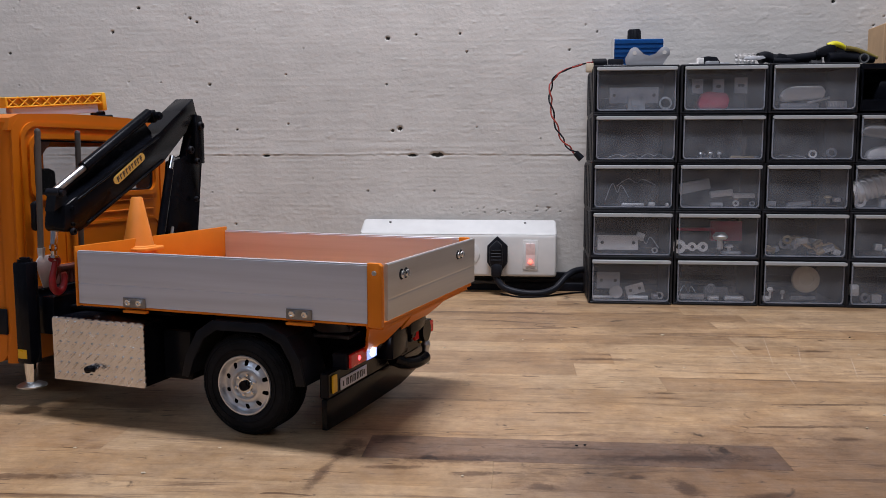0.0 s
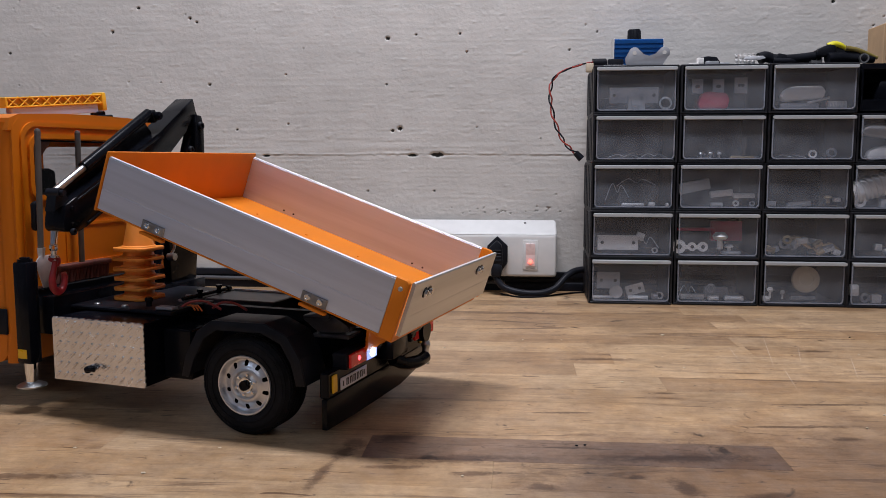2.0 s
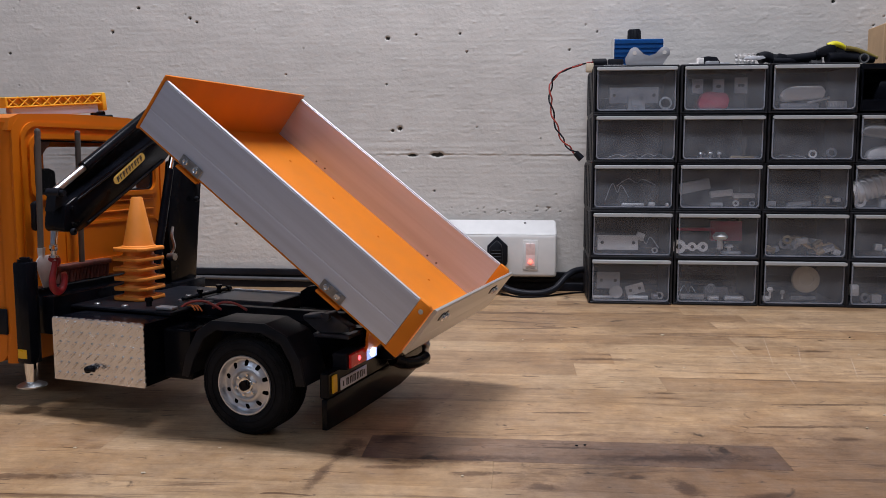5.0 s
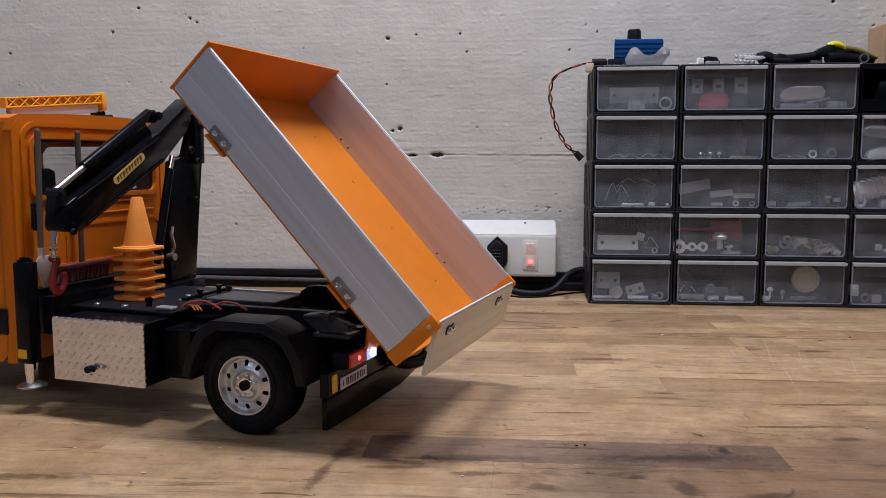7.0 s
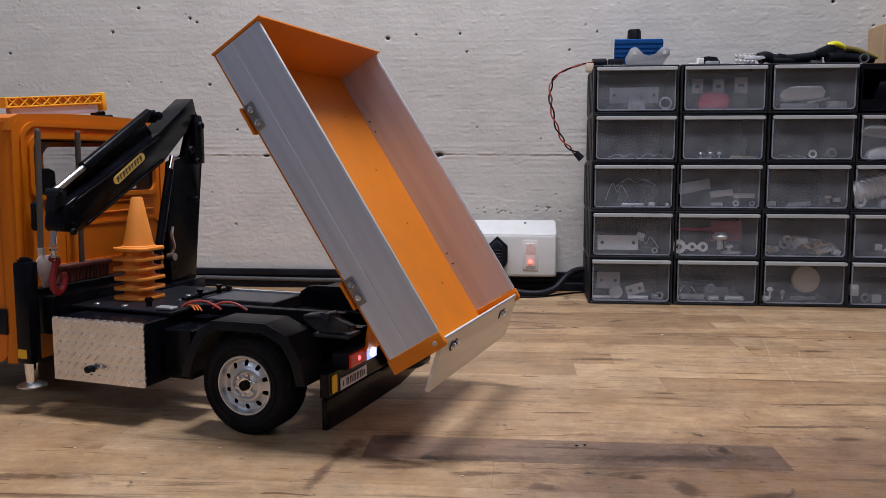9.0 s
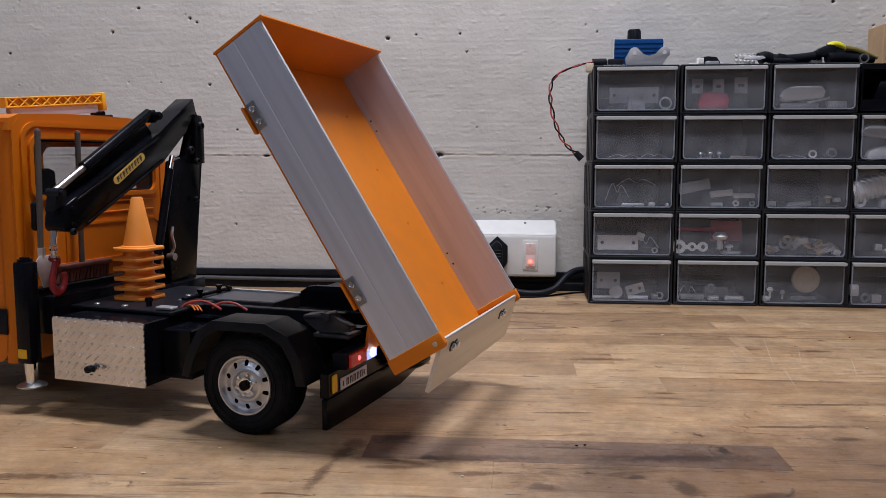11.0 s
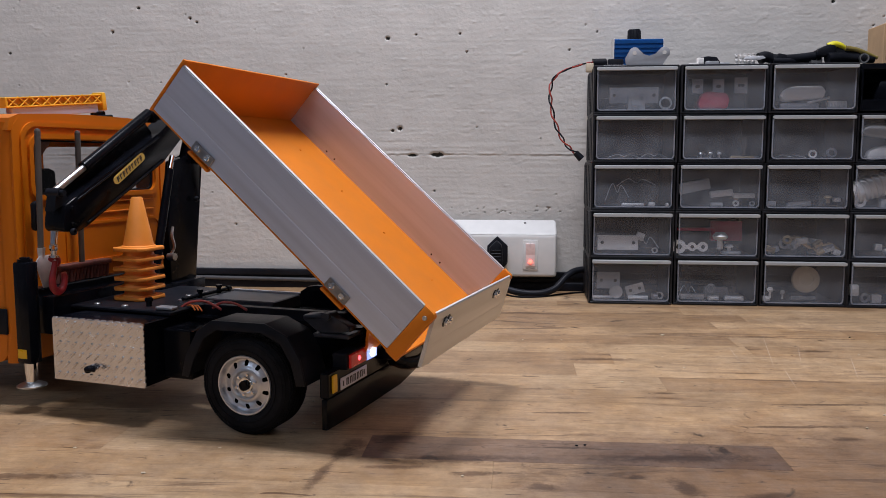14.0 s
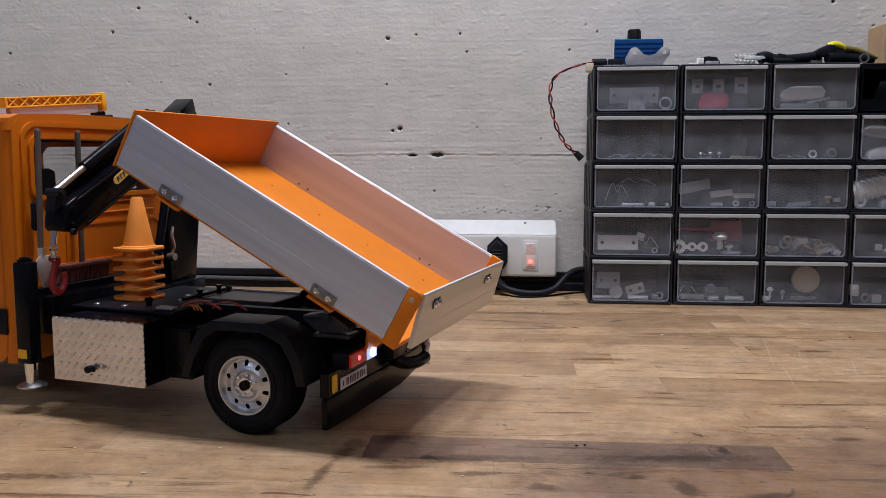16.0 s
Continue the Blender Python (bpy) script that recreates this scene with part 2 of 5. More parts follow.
WHITEHOT = mat("white_led_core", (0.95, 0.95, 1), 0.4, 0, 0.02, 50, emit=(0.75, 0.82, 1), power=16)
SWITCHRED = mat("lit_red_switch", (0.82, 0.66, 0.63), 0.3, 0, 0.08, 100, emit=(1, 0.16, 0.1), power=0.05)
SWITCHHOT = mat("switch_lamp", (1, 0.2, 0.15), 0.3, 0, 0.02, 100, emit=(1, 0.12, 0.08), power=4)
SHELL = mat("black_drawer_shell", (0.020, 0.020, 0.024), 0.45, 0, 0.3, 40, 0.05, 300, spec=0.25)
FROSTRIM = plastic_pane("frosted_plastic_rim", (0.42, 0.44, 0.50), 0.60)
FROST = plastic_pane("frosted_clear_plastic", (0.66, 0.69, 0.76), 0.90)
LIP = mat("milky_plastic_lip", (0.40, 0.41, 0.42), 0.4, 0, 0.05, 60)
WIRERED = mat("red_wire", (0.38, 0.045, 0.03), 0.45, 0, 0.1, 100)
WIREORG = mat("orange_wire", (0.75, 0.18, 0.03), 0.45, 0, 0.1, 100)
BLUE = mat("blue_anodised_aluminium", (0.02, 0.13, 0.42), 0.32, 0.7, 0.1, 100)
GREYMETAL = mat("grey_painted_metal", (0.42, 0.42, 0.44), 0.4, 0.4, 0.06, 100)
CABLEGREY = mat("grey_cable_jacket", (0.085, 0.085, 0.09), 0.35, 0, 0.1, 80)
LEVER = mat("grey_lever_metal", (0.075, 0.078, 0.092), 0.38, 0.4, 0.2, 120)
CARD = mat("cardboard", (0.48, 0.31, 0.17), 0.85, 0, 0.08, 60)
TOOLYEL = mat("yellow_tool_grip", (0.75, 0.66, 0.02), 0.45, 0, 0.08, 100)
OLIVE = mat("olive_strap", (0.2, 0.15, 0.03), 0.7, 0, 0.1, 100)
PARTW = mat("off_white_part", (0.78, 0.75, 0.72), 0.45, 0, 0.08, 100)
PARTR = mat("red_part", (0.62, 0.03, 0.08), 0.45, 0, 0.08, 100)
BRASS = mat("brass", (0.62, 0.47, 0.27), 0.35, 0.8, 0.12, 200)
WOODDISC = mat("tan_disc", (0.62, 0.52, 0.38), 0.6, 0, 0.1, 100)
GLASS = plastic_pane("cab_glass", (0.05, 0.05, 0.05), 0.86, 0.08)
TRIM = mat("cab_headliner", (0.16, 0.06, 0.05), 0.7, 0, 0.1, 60)


# ---- mesh helpers ----
def mesh_of(bm, name, mats, smooth=True):
    me = bpy.data.meshes.new(name)
    bmesh.ops.recalc_face_normals(bm, faces=bm.faces)
    bm.to_mesh(me)
    bm.free()
    for m in mats if isinstance(mats, (list, tuple)) else [mats]:
        me.materials.append(m)
    if smooth:
        me.polygons.foreach_set("use_smooth", [True] * len(me.polygons))
        me.set_sharp_from_angle(angle=radians(35))
    return me


def part(name, bm, material, parent=None, label="", m=None, smooth=True):
    ob = new(name, mesh_of(bm, name, material, smooth))
    if parent:
        ob.parent = parent
    if m:
        ob.matrix_local = m
    return tagged(ob, label) if label else ob


def thing(name, m=None, label="", category="", group="", kind=""):
    ob = new(name)
    ob.empty_display_size = 0.02
    if m:
        ob.matrix_world = m
    return tagged(ob, label, category, group, kind)


def box(bm, x0, x1, y0, y1, z0, z1, bevel=0.0, seg=2, m=None, mi=0):
    v = [bm.verts.new(p) for p in ((x0, y0, z0), (x1, y0, z0), (x1, y1, z0), (x0, y1, z0), (x0, y0, z1), (x1, y0, z1), (x1, y1, z1), (x0, y1, z1))]
    fs = [bm.faces.new([v[i] for i in f]) for f in ((3, 2, 1, 0), (4, 5, 6, 7), (0, 1, 5, 4), (1, 2, 6, 5), (2, 3, 7, 6), (3, 0, 4, 7))]
    geom = set(v)
    if bevel:
        r = bmesh.ops.bevel(bm, geom=list({e for f in fs for e in f.edges}), offset=bevel, segments=seg, affect="EDGES", profile=0.5)
        geom = set(r["verts"]) | {w for w in v if w.is_valid}
        fs = r["faces"] + [f for f in fs if f.is_valid]
    for f in fs:
        f.material_index = mi
    if m:
        bmesh.ops.transform(bm, matrix=m, verts=list(geom))
    return bm


def prism(bm, pts, axis, a, b, bevel=0.0, mi=0, seg=2):
    """A polygon in the two other axes (in xyz order), drawn out along axis from a to b."""
    def place(p, c):
        return {"x": (c, p[0], p[1]), "y": (p[0], c, p[1]), "z": (p[0], p[1], c)}[axis]
    lo = [bm.verts.new(place(p, a)) for p in pts]
    hi = [bm.verts.new(place(p, b)) for p in pts]
    n = len(pts)
    fs = [bm.faces.new(lo), bm.faces.new(hi)] + [bm.faces.new((lo[i], lo[(i + 1) % n], hi[(i + 1) % n], hi[i])) for i in range(n)]
    if bevel:
        r = bmesh.ops.bevel(bm, geom=list({e for f in fs for e in f.edges}), offset=bevel, segments=seg, affect="EDGES", profile=0.5)
        fs = r["faces"] + [f for f in fs if f.is_valid]
    for f in fs:
        f.material_index = mi
    return bm


def cyl(bm, p0, p1, r0, r1=None, n=20, mi=0, cap=True):
    p0, p1 = Vector(p0), Vector(p1)
    r1 = r0 if r1 is None else r1
    q = (p1 - p0).to_track_quat("Z", "Y")
    rings = []
    for p, r in ((p0, r0), (p1, r1)):
        rings.append([bm.verts.new(p + q @ Vector((r * math.cos(2 * math.pi * i / n), r * math.sin(2 * math.pi * i / n), 0))) for i in range(n)])
    fs = [bm.faces.new((rings[0][i], rings[0][(i + 1) % n], rings[1][(i + 1) % n], rings[1][i])) for i in range(n)]
    if cap:
        fs += [bm.faces.new(rings[0][::-1]), bm.faces.new(rings[1])]
    for f in fs:
        f.material_index = mi
    return bm


def lathe(bm, prof, m=None, n=32, mi=0):
    """prof: (radius, height) round the z axis; closed at radius 0."""
    rings = []
    for r, z in prof:
        if r < 1e-7:
            rings.append([bm.verts.new((0, 0, z))])
        else:
            rings.append([bm.verts.new((r * math.cos(2 * math.pi * i / n), r * math.sin(2 * math.pi * i / n), z)) for i in range(n)])
    for a, b in zip(rings, rings[1:]):
        for i in range(n):
            j = (i + 1) % n
            vs = [a[i % len(a)], a[j % len(a)], b[j % len(b)], b[i % len(b)]]
            vs = [v for k, v in enumerate(vs) if v not in vs[:k]]
            if len(vs) > 2:
                bm.faces.new(vs).material_index = mi
    if m:
        bmesh.ops.transform(bm, matrix=m, verts=[v for r in rings for v in r])
    return bm


def tube(bm, pts, r, n=10, mi=0, sub=6, closed=False):
    """A round bar along a smooth line through the points."""
    P = [Vector(p) for p in pts]
    line = []
    for i in range(len(P) - 1):
        a, b, c, d = P[max(i - 1, 0)], P[i], P[i + 1], P[min(i + 2, len(P) - 1)]
        for k in range(sub):
            t = k / sub
            line.append(0.5 * ((2 * b) + (c - a) * t + (2 * a - 5 * b + 4 * c - d) * t * t + (3 * b - a - 3 * c + d) * t ** 3))
    line.append(P[-1])
    rings, up = [], None
    for i, p in enumerate(line):
        d = (line[min(i + 1, len(line) - 1)] - line[max(i - 1, 0)]).normalized()
        if up is None:
            up = d.orthogonal().normalized()
        up = (up - d * up.dot(d)).normalized()
        w = d.cross(up)
        rr = r(i / (len(line) - 1)) if callable(r) else r
        rings.append([bm.verts.new(p + rr * (math.cos(2 * math.pi * k / n) * up + math.sin(2 * math.pi * k / n) * w)) for k in range(n)])
    for a, b in zip(rings, rings[1:]):
        for k in range(n):
            bm.faces.new((a[k], a[(k + 1) % n], b[(k + 1) % n], b[k])).material_index = mi
    bm.faces.new(rings[0][::-1]).material_index = mi
    bm.faces.new(rings[-1]).material_index = mi
    return bm


def bolt_head(bm, p, axis, r, h, mi=0):
    """A round screw head with a socket."""
    q = Vector(axis).normalized().to_track_quat("Z", "Y").to_matrix().to_4x4()
    lathe(bm, [(0, h * 0.45), (r * 0.45, h * 0.45), (r * 0.5, h), (r * 0.85, h), (r, h * 0.7), (r, 0), (0, 0)], Matrix.Translation(p) @ q, 12, mi)
    return bm


B = bmesh.new


def round_rect(a0, a1, b0, b1, r, n=7):
    pts = []
    for ca, cb, s in ((a1 - r, b1 - r, 0), (a0 + r, b1 - r, 90), (a0 + r, b0 + r, 180), (a1 - r, b0 + r, 270)):
        pts += [(ca + r * math.cos(radians(s + 90 * k / n)), cb + r * math.sin(radians(s + 90 * k / n))) for k in range(n + 1)]
    return pts


def ring_plate(bm, outer, inner, axis, a, b, mi=0):
    """A plate with one opening: two outlines of as many points, drawn out along axis."""
    def place(p, c):
        return {"x": (c, p[0], p[1]), "y": (p[0], c, p[1]), "z": (p[0], p[1], c)}[axis]
    loops = [[bm.verts.new(place(p, c)) for p in o] for o, c in ((outer, a), (inner, a), (inner, b), (outer, b))]
    n = len(outer)
    for k in range(4):
        for i in range(n):
            bm.faces.new((loops[k][i], loops[k][(i + 1) % n], loops[(k + 1) % 4][(i + 1) % n], loops[(k + 1) % 4][i])).material_index = mi
    return bm


# ---- room ----


def value_noise(x, y, seed):
    """Smooth noise on a grid of unit cells."""
    rs = np.random.RandomState(seed)
    g = rs.rand(256, 256)
    xi, yi = np.floor(x).astype(int), np.floor(y).astype(int)
    fx, fy = x - xi, y - yi
    fx, fy = fx * fx * (3 - 2 * fx), fy * fy * (3 - 2 * fy)
    a, b = g[xi % 256, yi % 256], g[(xi + 1) % 256, yi % 256]
    c, d = g[xi % 256, (yi + 1) % 256], g[(xi + 1) % 256, (yi + 1) % 256]
    return (a * (1 - fx) + b * fx) * (1 - fy) + (c * (1 - fx) + d * fx) * fy - 0.5


def concrete_wall():
    """Board-marked concrete with a seam, small air holes and brush relief."""
    nx, nz = 1320, 416
    xs, zs = np.linspace(-0.85, 0.80, nx), np.linspace(-0.02, 0.50, nz)
    X, Z = np.meshgrid(xs, zs)
    near = np.exp(-((Z - 0.205) / 0.022) ** 2)
    D = 0.00010 * value_noise(X * 9, Z * 40, 1) + 0.00024 * value_noise(X * 30, Z * 150, 2) * np.clip(value_noise(X * 6, Z * 9, 12) + 0.5, 0, 1) + (0.00020 + 0.00050 * near) * value_noise(X * 14 + 5, Z * 330, 3) + 0.00020 * value_noise(X * 190, Z * 300, 4) + 0.00022 * value_noise(X * 360, Z * 380, 8) + 0.0035 * np.clip(value_noise(X * 90, Z * 200, 13) - 0.36, 0, 1) - 0.0030 * np.clip(value_noise(X * 60, Z * 240, 14) - 0.38, 0, 1)
    D += 0.00045 * value_noise(X * 170, Z * 230, 15) * np.exp(-((Z - 0.105) / 0.04) ** 2)
    seam = 0.1938 + 0.0016 * value_noise(X * 12, X * 0 + 3, 5)
    rag = np.clip(value_noise(X * 16, Z * 0 + 9, 6) + 0.35, 0, 1)
    torn = np.clip(value_noise(X * 150, Z * 0 + 21, 9) * 1.6 + 0.3, -0.5, 1) * (0.45 + 0.55 * rag)
    D += -0.0011 * np.exp(-((Z - seam) / 0.0009) ** 2) * torn + 0.0011 * np.exp(-((Z - seam - 0.0018) / 0.0010) ** 2) * np.clip(value_noise(X * 210, Z * 200, 10) + 0.4, 0, 1) + 0.0003 * (Z > seam)
    rs = random.Random(4)
    pits = [(-0.0797, 0.3592, 3.2), (-0.3694, 0.3908, 2.2), (-0.3595, 0.3851, 1.8), (-0.3428, 0.2961, 2.2), (-0.4871, 0.3731, 2.6), (-0.0625, 0.2315, 4.0), (-0.0733, 0.2283, 2.6), (-0.0086, 0.1943, 5.5), (-0.2268, 0.2385, 1.5), (-0.0391, 0.3635, 1.4), (0.0236, 0.3642, 1.6), (0.0333, 0.339, 1.6), (-0.0818, 0.2942, 1.6), (-0.3031, 0.2306, 1.7), (-0.3086, 0.0918, 1.6), (-0.4463, 0.4064, 2.2), (-0.6466, 0.3439, 2.0), (-0.0446, 0.1935, 3.5), (0.5313, 0.4006, 2.4), (-0.26, 0.1931, 2.6)]
    pits += [(rs.uniform(-0.7, 0.7), rs.uniform(0.04, 0.45), rs.uniform(0.7, 1.5)) for k in range(60)]
    # a rough, pitted band over the power strip
    pits += [(rs.uniform(0.01, 0.17), rs.gauss(0.1150, 0.0030), rs.uniform(0.55, 0.95)) for k in range(30)]
    hole = np.zeros_like(D)
    for px, pz, r in pits:
        r *= 0.00072
        wob = 1 + 0.5 * value_noise(X * 400 + px * 99, Z * 400, 7)
        wide, flat = (2.4, 0.8) if abs(pz - 0.1936) < 0.002 else (1.15, 1.0)
        hole = np.maximum(hole, np.exp(-((((X - px) / wide) ** 2 + ((Z - pz) / flat) ** 2) / (r * r * wob)) ** 1.6))
    D -= 0.006 * hole
    verts = np.stack([X, WY - D, Z], -1).reshape(-1, 3)
    i = (np.arange(nz - 1)[:, None] * nx + np.arange(nx - 1)[None, :]).ravel()
    faces = np.stack([i, i + 1, i + nx + 1, i + nx], 1)
    me = bpy.data.meshes.new("wall_north")
    me.from_pydata(verts.tolist(), [], faces.tolist())
    me.materials.append(WALL)
    me.materials.append(PIT)
    h = hole.ravel()[faces].mean(1)
    me.polygons.foreach_set("material_index", (h > 0.38).astype(int))
    me.polygons.foreach_set("use_smooth", [True] * len(faces))
    ob = tagged(new("wall_north", me), "light grey painted concrete wall with pits and a rough seam", "wall", kind="structure")
    bm = B()
    box(bm, -2.2, 2.2, WY + 0.012, WY + 0.15, -0.9, 1.6)
    box(bm, -2.2, -0.85, WY, WY + 0.011, -0.9, 1.6)
    box(bm, 0.8, 2.2, WY, WY + 0.011, -0.9, 1.6)
    box(bm, -0.85, 0.8, WY, WY + 0.011, 0.5, 1.6)
    part("wall_core", bm, WALL, ob)
    return ob


turned(concrete_wall())
for nm, dims, mt in (("wall_south", (-2.2, 2.2, -2.6, -2.5, -0.9, 1.6), PLASTER), ("wall_west", (-2.3, -2.2, -2.6, WY + 0.15, -0.9, 1.6), PLASTER), ("wall_east", (2.2, 2.3, -2.6, WY + 0.15, -0.9, 1.6), PLASTER), ("ceiling", (-2.3, 2.3, -2.6, WY + 0.15, 1.6, 1.7), PLASTER), ("floor", (-2.3, 2.3, -2.6, WY + 0.15, -1.0, -0.9), CONCRETE)):
    tagged(turned(part(nm, box(B(), *dims), mt)), "plain %s of the workshop" % nm.split("_")[0], nm.split("_")[0], kind="structure")

# ---- workbench top ----
bench = thing("workbench", ASKEW, "butcher-block wooden workbench top with stained worn staves", "workbench", kind="structure")
part("core", box(B(), -1.3, 1.3, 0.02, WY - 0.001, -0.04, -0.004), WOOD, bench)
part("frame", box(B(), -1.25, 1.25, 0.08, WY - 0.01, -0.9, -0.041), CONCRETE, bench)

# ---- trunking, power strip, cords ----
bm = B()
prism(bm, [(WY - 0.012, 0.0002), (WY - 0.002, 0.0002), (WY - 0.002, 0.0268), (WY - 0.012, 0.0268), (WY - 0.012, 0.0182), (WY - 0.0095, 0.0172), (WY - 0.0095, 0.0118), (WY - 0.012, 0.0108)], "x", -1.2, 0.62, 0.0006)
turned(tagged(part("cable_trunking", bm, BLACKP), "black plastic cable trunking along the foot of the wall", "trunking"))
cb = B()
tube(cb, [(-1.19, WY - 0.0125, 0.0135), (-0.60, WY - 0.0125, 0.0138), (-0.40, WY - 0.0125, 0.0140), (-0.31, WY - 0.0125, 0.0132), (-0.19, WY - 0.0125, 0.0120), (-0.10, WY - 0.0125, 0.0124), (0.09, WY - 0.0125, 0.0120)], 0.0029, 12)
turned(tagged(part("cable", cb, CABLEGREY), "dark grey round cable lying along the black trunking", "cable"))


def power_strip():
    t = thing("power_strip", pose(0, WY - 0.04, 0), "white plastic power strip with a lit red rocker switch", "power strip")
    bm = B()
    prism(bm, [(0.0, 0.024), (0.0, 0.0825), (0.004, 0.0855), (0.034, 0.1028), (0.034, 0.024)], "x", -0.115, 0.162, 0.004, seg=4)
    part("body", bm, WHITE, t)
    bm = B()
    box(bm, 0.115, 0.136, -0.0015, 0.002, 0.034, 0.076, 0.001)
    part("switch_frame", bm, WHITE, t)
    bm = B()
    prism(bm, [(-0.0045, 0.071), (-0.0016, 0.055), (-0.0030, 0.039), (0.001, 0.039), (0.001, 0.071)], "x", 0.119, 0.132, 0.0006)
    sw = part("rocker", bm, SWITCHRED, t, "translucent red rocker lit from inside")
    bm = B()
    lathe(bm, [(0, 0.001), (0.0018, 0.0006), (0.0028, 0)], pose(0.1255, -0.0040, 0.0455, 90), 14)
    part("neon", bm, SWITCHHOT, sw)
    for x in (-0.06, -0.01, 0.04):
        bm = B()
        prism(bm, [(x + 0.015 * math.cos(a), 0.056 + 0.0165 * math.sin(a)) for a in np.linspace(0, 2 * math.pi, 25)[:-1]], "y", -0.0012, 0.002, 0.0005)
        s = part("socket", bm, WHITE, t)
        bm = B()
        for dx in (-0.006, 0.006):
            box(bm, x + dx - 0.001, x + dx + 0.001, -0.0016, 0, 0.055, 0.063)
        cyl(bm, (x, -0.0016, 0.049), (x, 0, 0.049), 0.0023, n=10)
        part("slots", bm, INK, s)
    for x in (-0.075, 0.118):
        part("screw", cyl(B(), (x, 0.025, 0.0965), (x, 0.0252, 0.0986), 0.0018, n=10), INK, t)
    return t


turned(power_strip())
plug = thing("plug", ASKEW @ pose(0, WY - 0.04, 0), "black moulded mains plug with its cord in the power strip", "plug")
bm = B()
prism(bm, [(0.0655, 0.0445), (0.0655, 0.0680), (0.0795, 0.0815), (0.0940, 0.0680), (0.0940, 0.0445), (0.0870, 0.0340), (0.0725, 0.0340)], "y", -0.008, -0.002, 0.0012)
prism(bm, [(0.0685, 0.0460), (0.0685, 0.0665), (0.0790, 0.0765), (0.0860, 0.0700), (0.0880, 0.0460), (0.0840, 0.0370), (0.0735, 0.0370)], "y", -0.019, -0.0075, 0.002)
for k in range(4):
    box(bm, 0.0705, 0.0850, -0.0200, -0.0185, 0.0480 + 0.0045 * k, 0.0500 + 0.0045 * k, 0.0005, 1)
prism(bm, [(0.0715, 0.0260), (0.0715, 0.0400), (0.0745, 0.0440), (0.0840, 0.0440), (0.0870, 0.0400), (0.0855, 0.0260)], "y", -0.022, -0.006, 0.003)
part("plug_body", bm, BLACKP, plug)
bm = B()
tube(bm, [(0.0775, -0.014, 0.030), (0.0800, -0.016, 0.022), (0.090, -0.020, 0.0115), (0.112, -0.024, 0.0055), (0.140, -0.024, 0.0048), (0.160, -0.016, 0.011), (0.176, -0.004, 0.026), (0.192, 0.008, 0.033), (0.22, 0.014, 0.034)], 0.0047, 12)
part("cord", bm, BLACKP, plug)
bm = B()
tube(bm, [(0.085, WY - 0.05, 0.0014), (0.11, WY - 0.075, 0.0013), (0.14, WY - 0.070, 0.0013), (0.17, WY - 0.045, 0.0013), (0.21, WY - 0.02, 0.0013)], 0.0011, 8)
turned(tagged(part("thin_cable", bm, BLACKP), "thin black cable lying on the bench by the wall", "cable"))

# ---- storage drawers ----
KM = pose(0.1914, 1.0688, 0, 0, 0, -5.49)
UW, UH, UD = 0.1062, 0.0610, 0.108


def drawer_unit():
    t = thing("drawer_unit", None, "black stackable drawer unit with a frosted clear drawer", "drawer unit", "stack of drawer units")
    w, h, d, k = UW, UH, UD, 0.0022
    bm = B()
    box(bm, 0, w, 0.001, d, 0, k, 0.0005, 1)
    box(bm, 0, w, 0.001, d, h - k, h, 0.0005, 1)
    box(bm, 0, k, 0.001, d, k, h - k)
    box(bm, w - k, w, 0.001, d, k, h - k)
    box(bm, k, w - k, d - k, d, k, h - k)
    for y in (0.02, 0.045, 0.07, 0.095):
        box(bm, -0.0008, 0.0, y, y + 0.012, 0.003, h - 0.003)
        box(bm, w, w + 0.0008, y, y + 0.012, 0.003, h - 0.003)
    part("shell", bm, SHELL, t)
    bm = B()
    a, b, z0, z1 = 0.0042, w - 0.0042, 0.0042, h - 0.0045
    prism(bm, [(a + 0.003, z0), (b - 0.003, z0), (b, z0 + 0.003), (b, z1), (a, z1), (a, z0 + 0.003)], "y", -0.0012, 0.0006, 0.0005)
    part("drawer_front", bm, FROST, t, "frosted see-through drawer front")
    bm = B()
    ring_plate(bm, round_rect(a, b, z0, z1, 0.0045), round_rect(a + 0.0013, b - 0.0013, z0 + 0.0013, z1 - 0.001, 0.0036), "y", -0.0023, -0.0013)
    part("front_rim", bm, FROSTRIM, t)
    bm = B()
    prism(bm, round_rect(a - 0.0012, b + 0.0012, z1 - 0.0030, z1 + 0.0014, 0.0021, 4), "y", -0.0080, -0.0066, 0.0005, seg=1)
    prism(bm, [(-0.0072, z1 - 0.0004), (-0.0072, z1 + 0.0012), (0.0005, z1 + 0.0012), (0.0005, z1 - 0.0004)], "x", a, b, 0.0003)
    part("lip", bm, LIP, t, "milky plastic finger lip")
    bm = B()
    box(bm, a, b, 0.001, d - 0.006, 0.0034, 0.0044)
    part("tray_floor", bm, FROST, t)
    return t


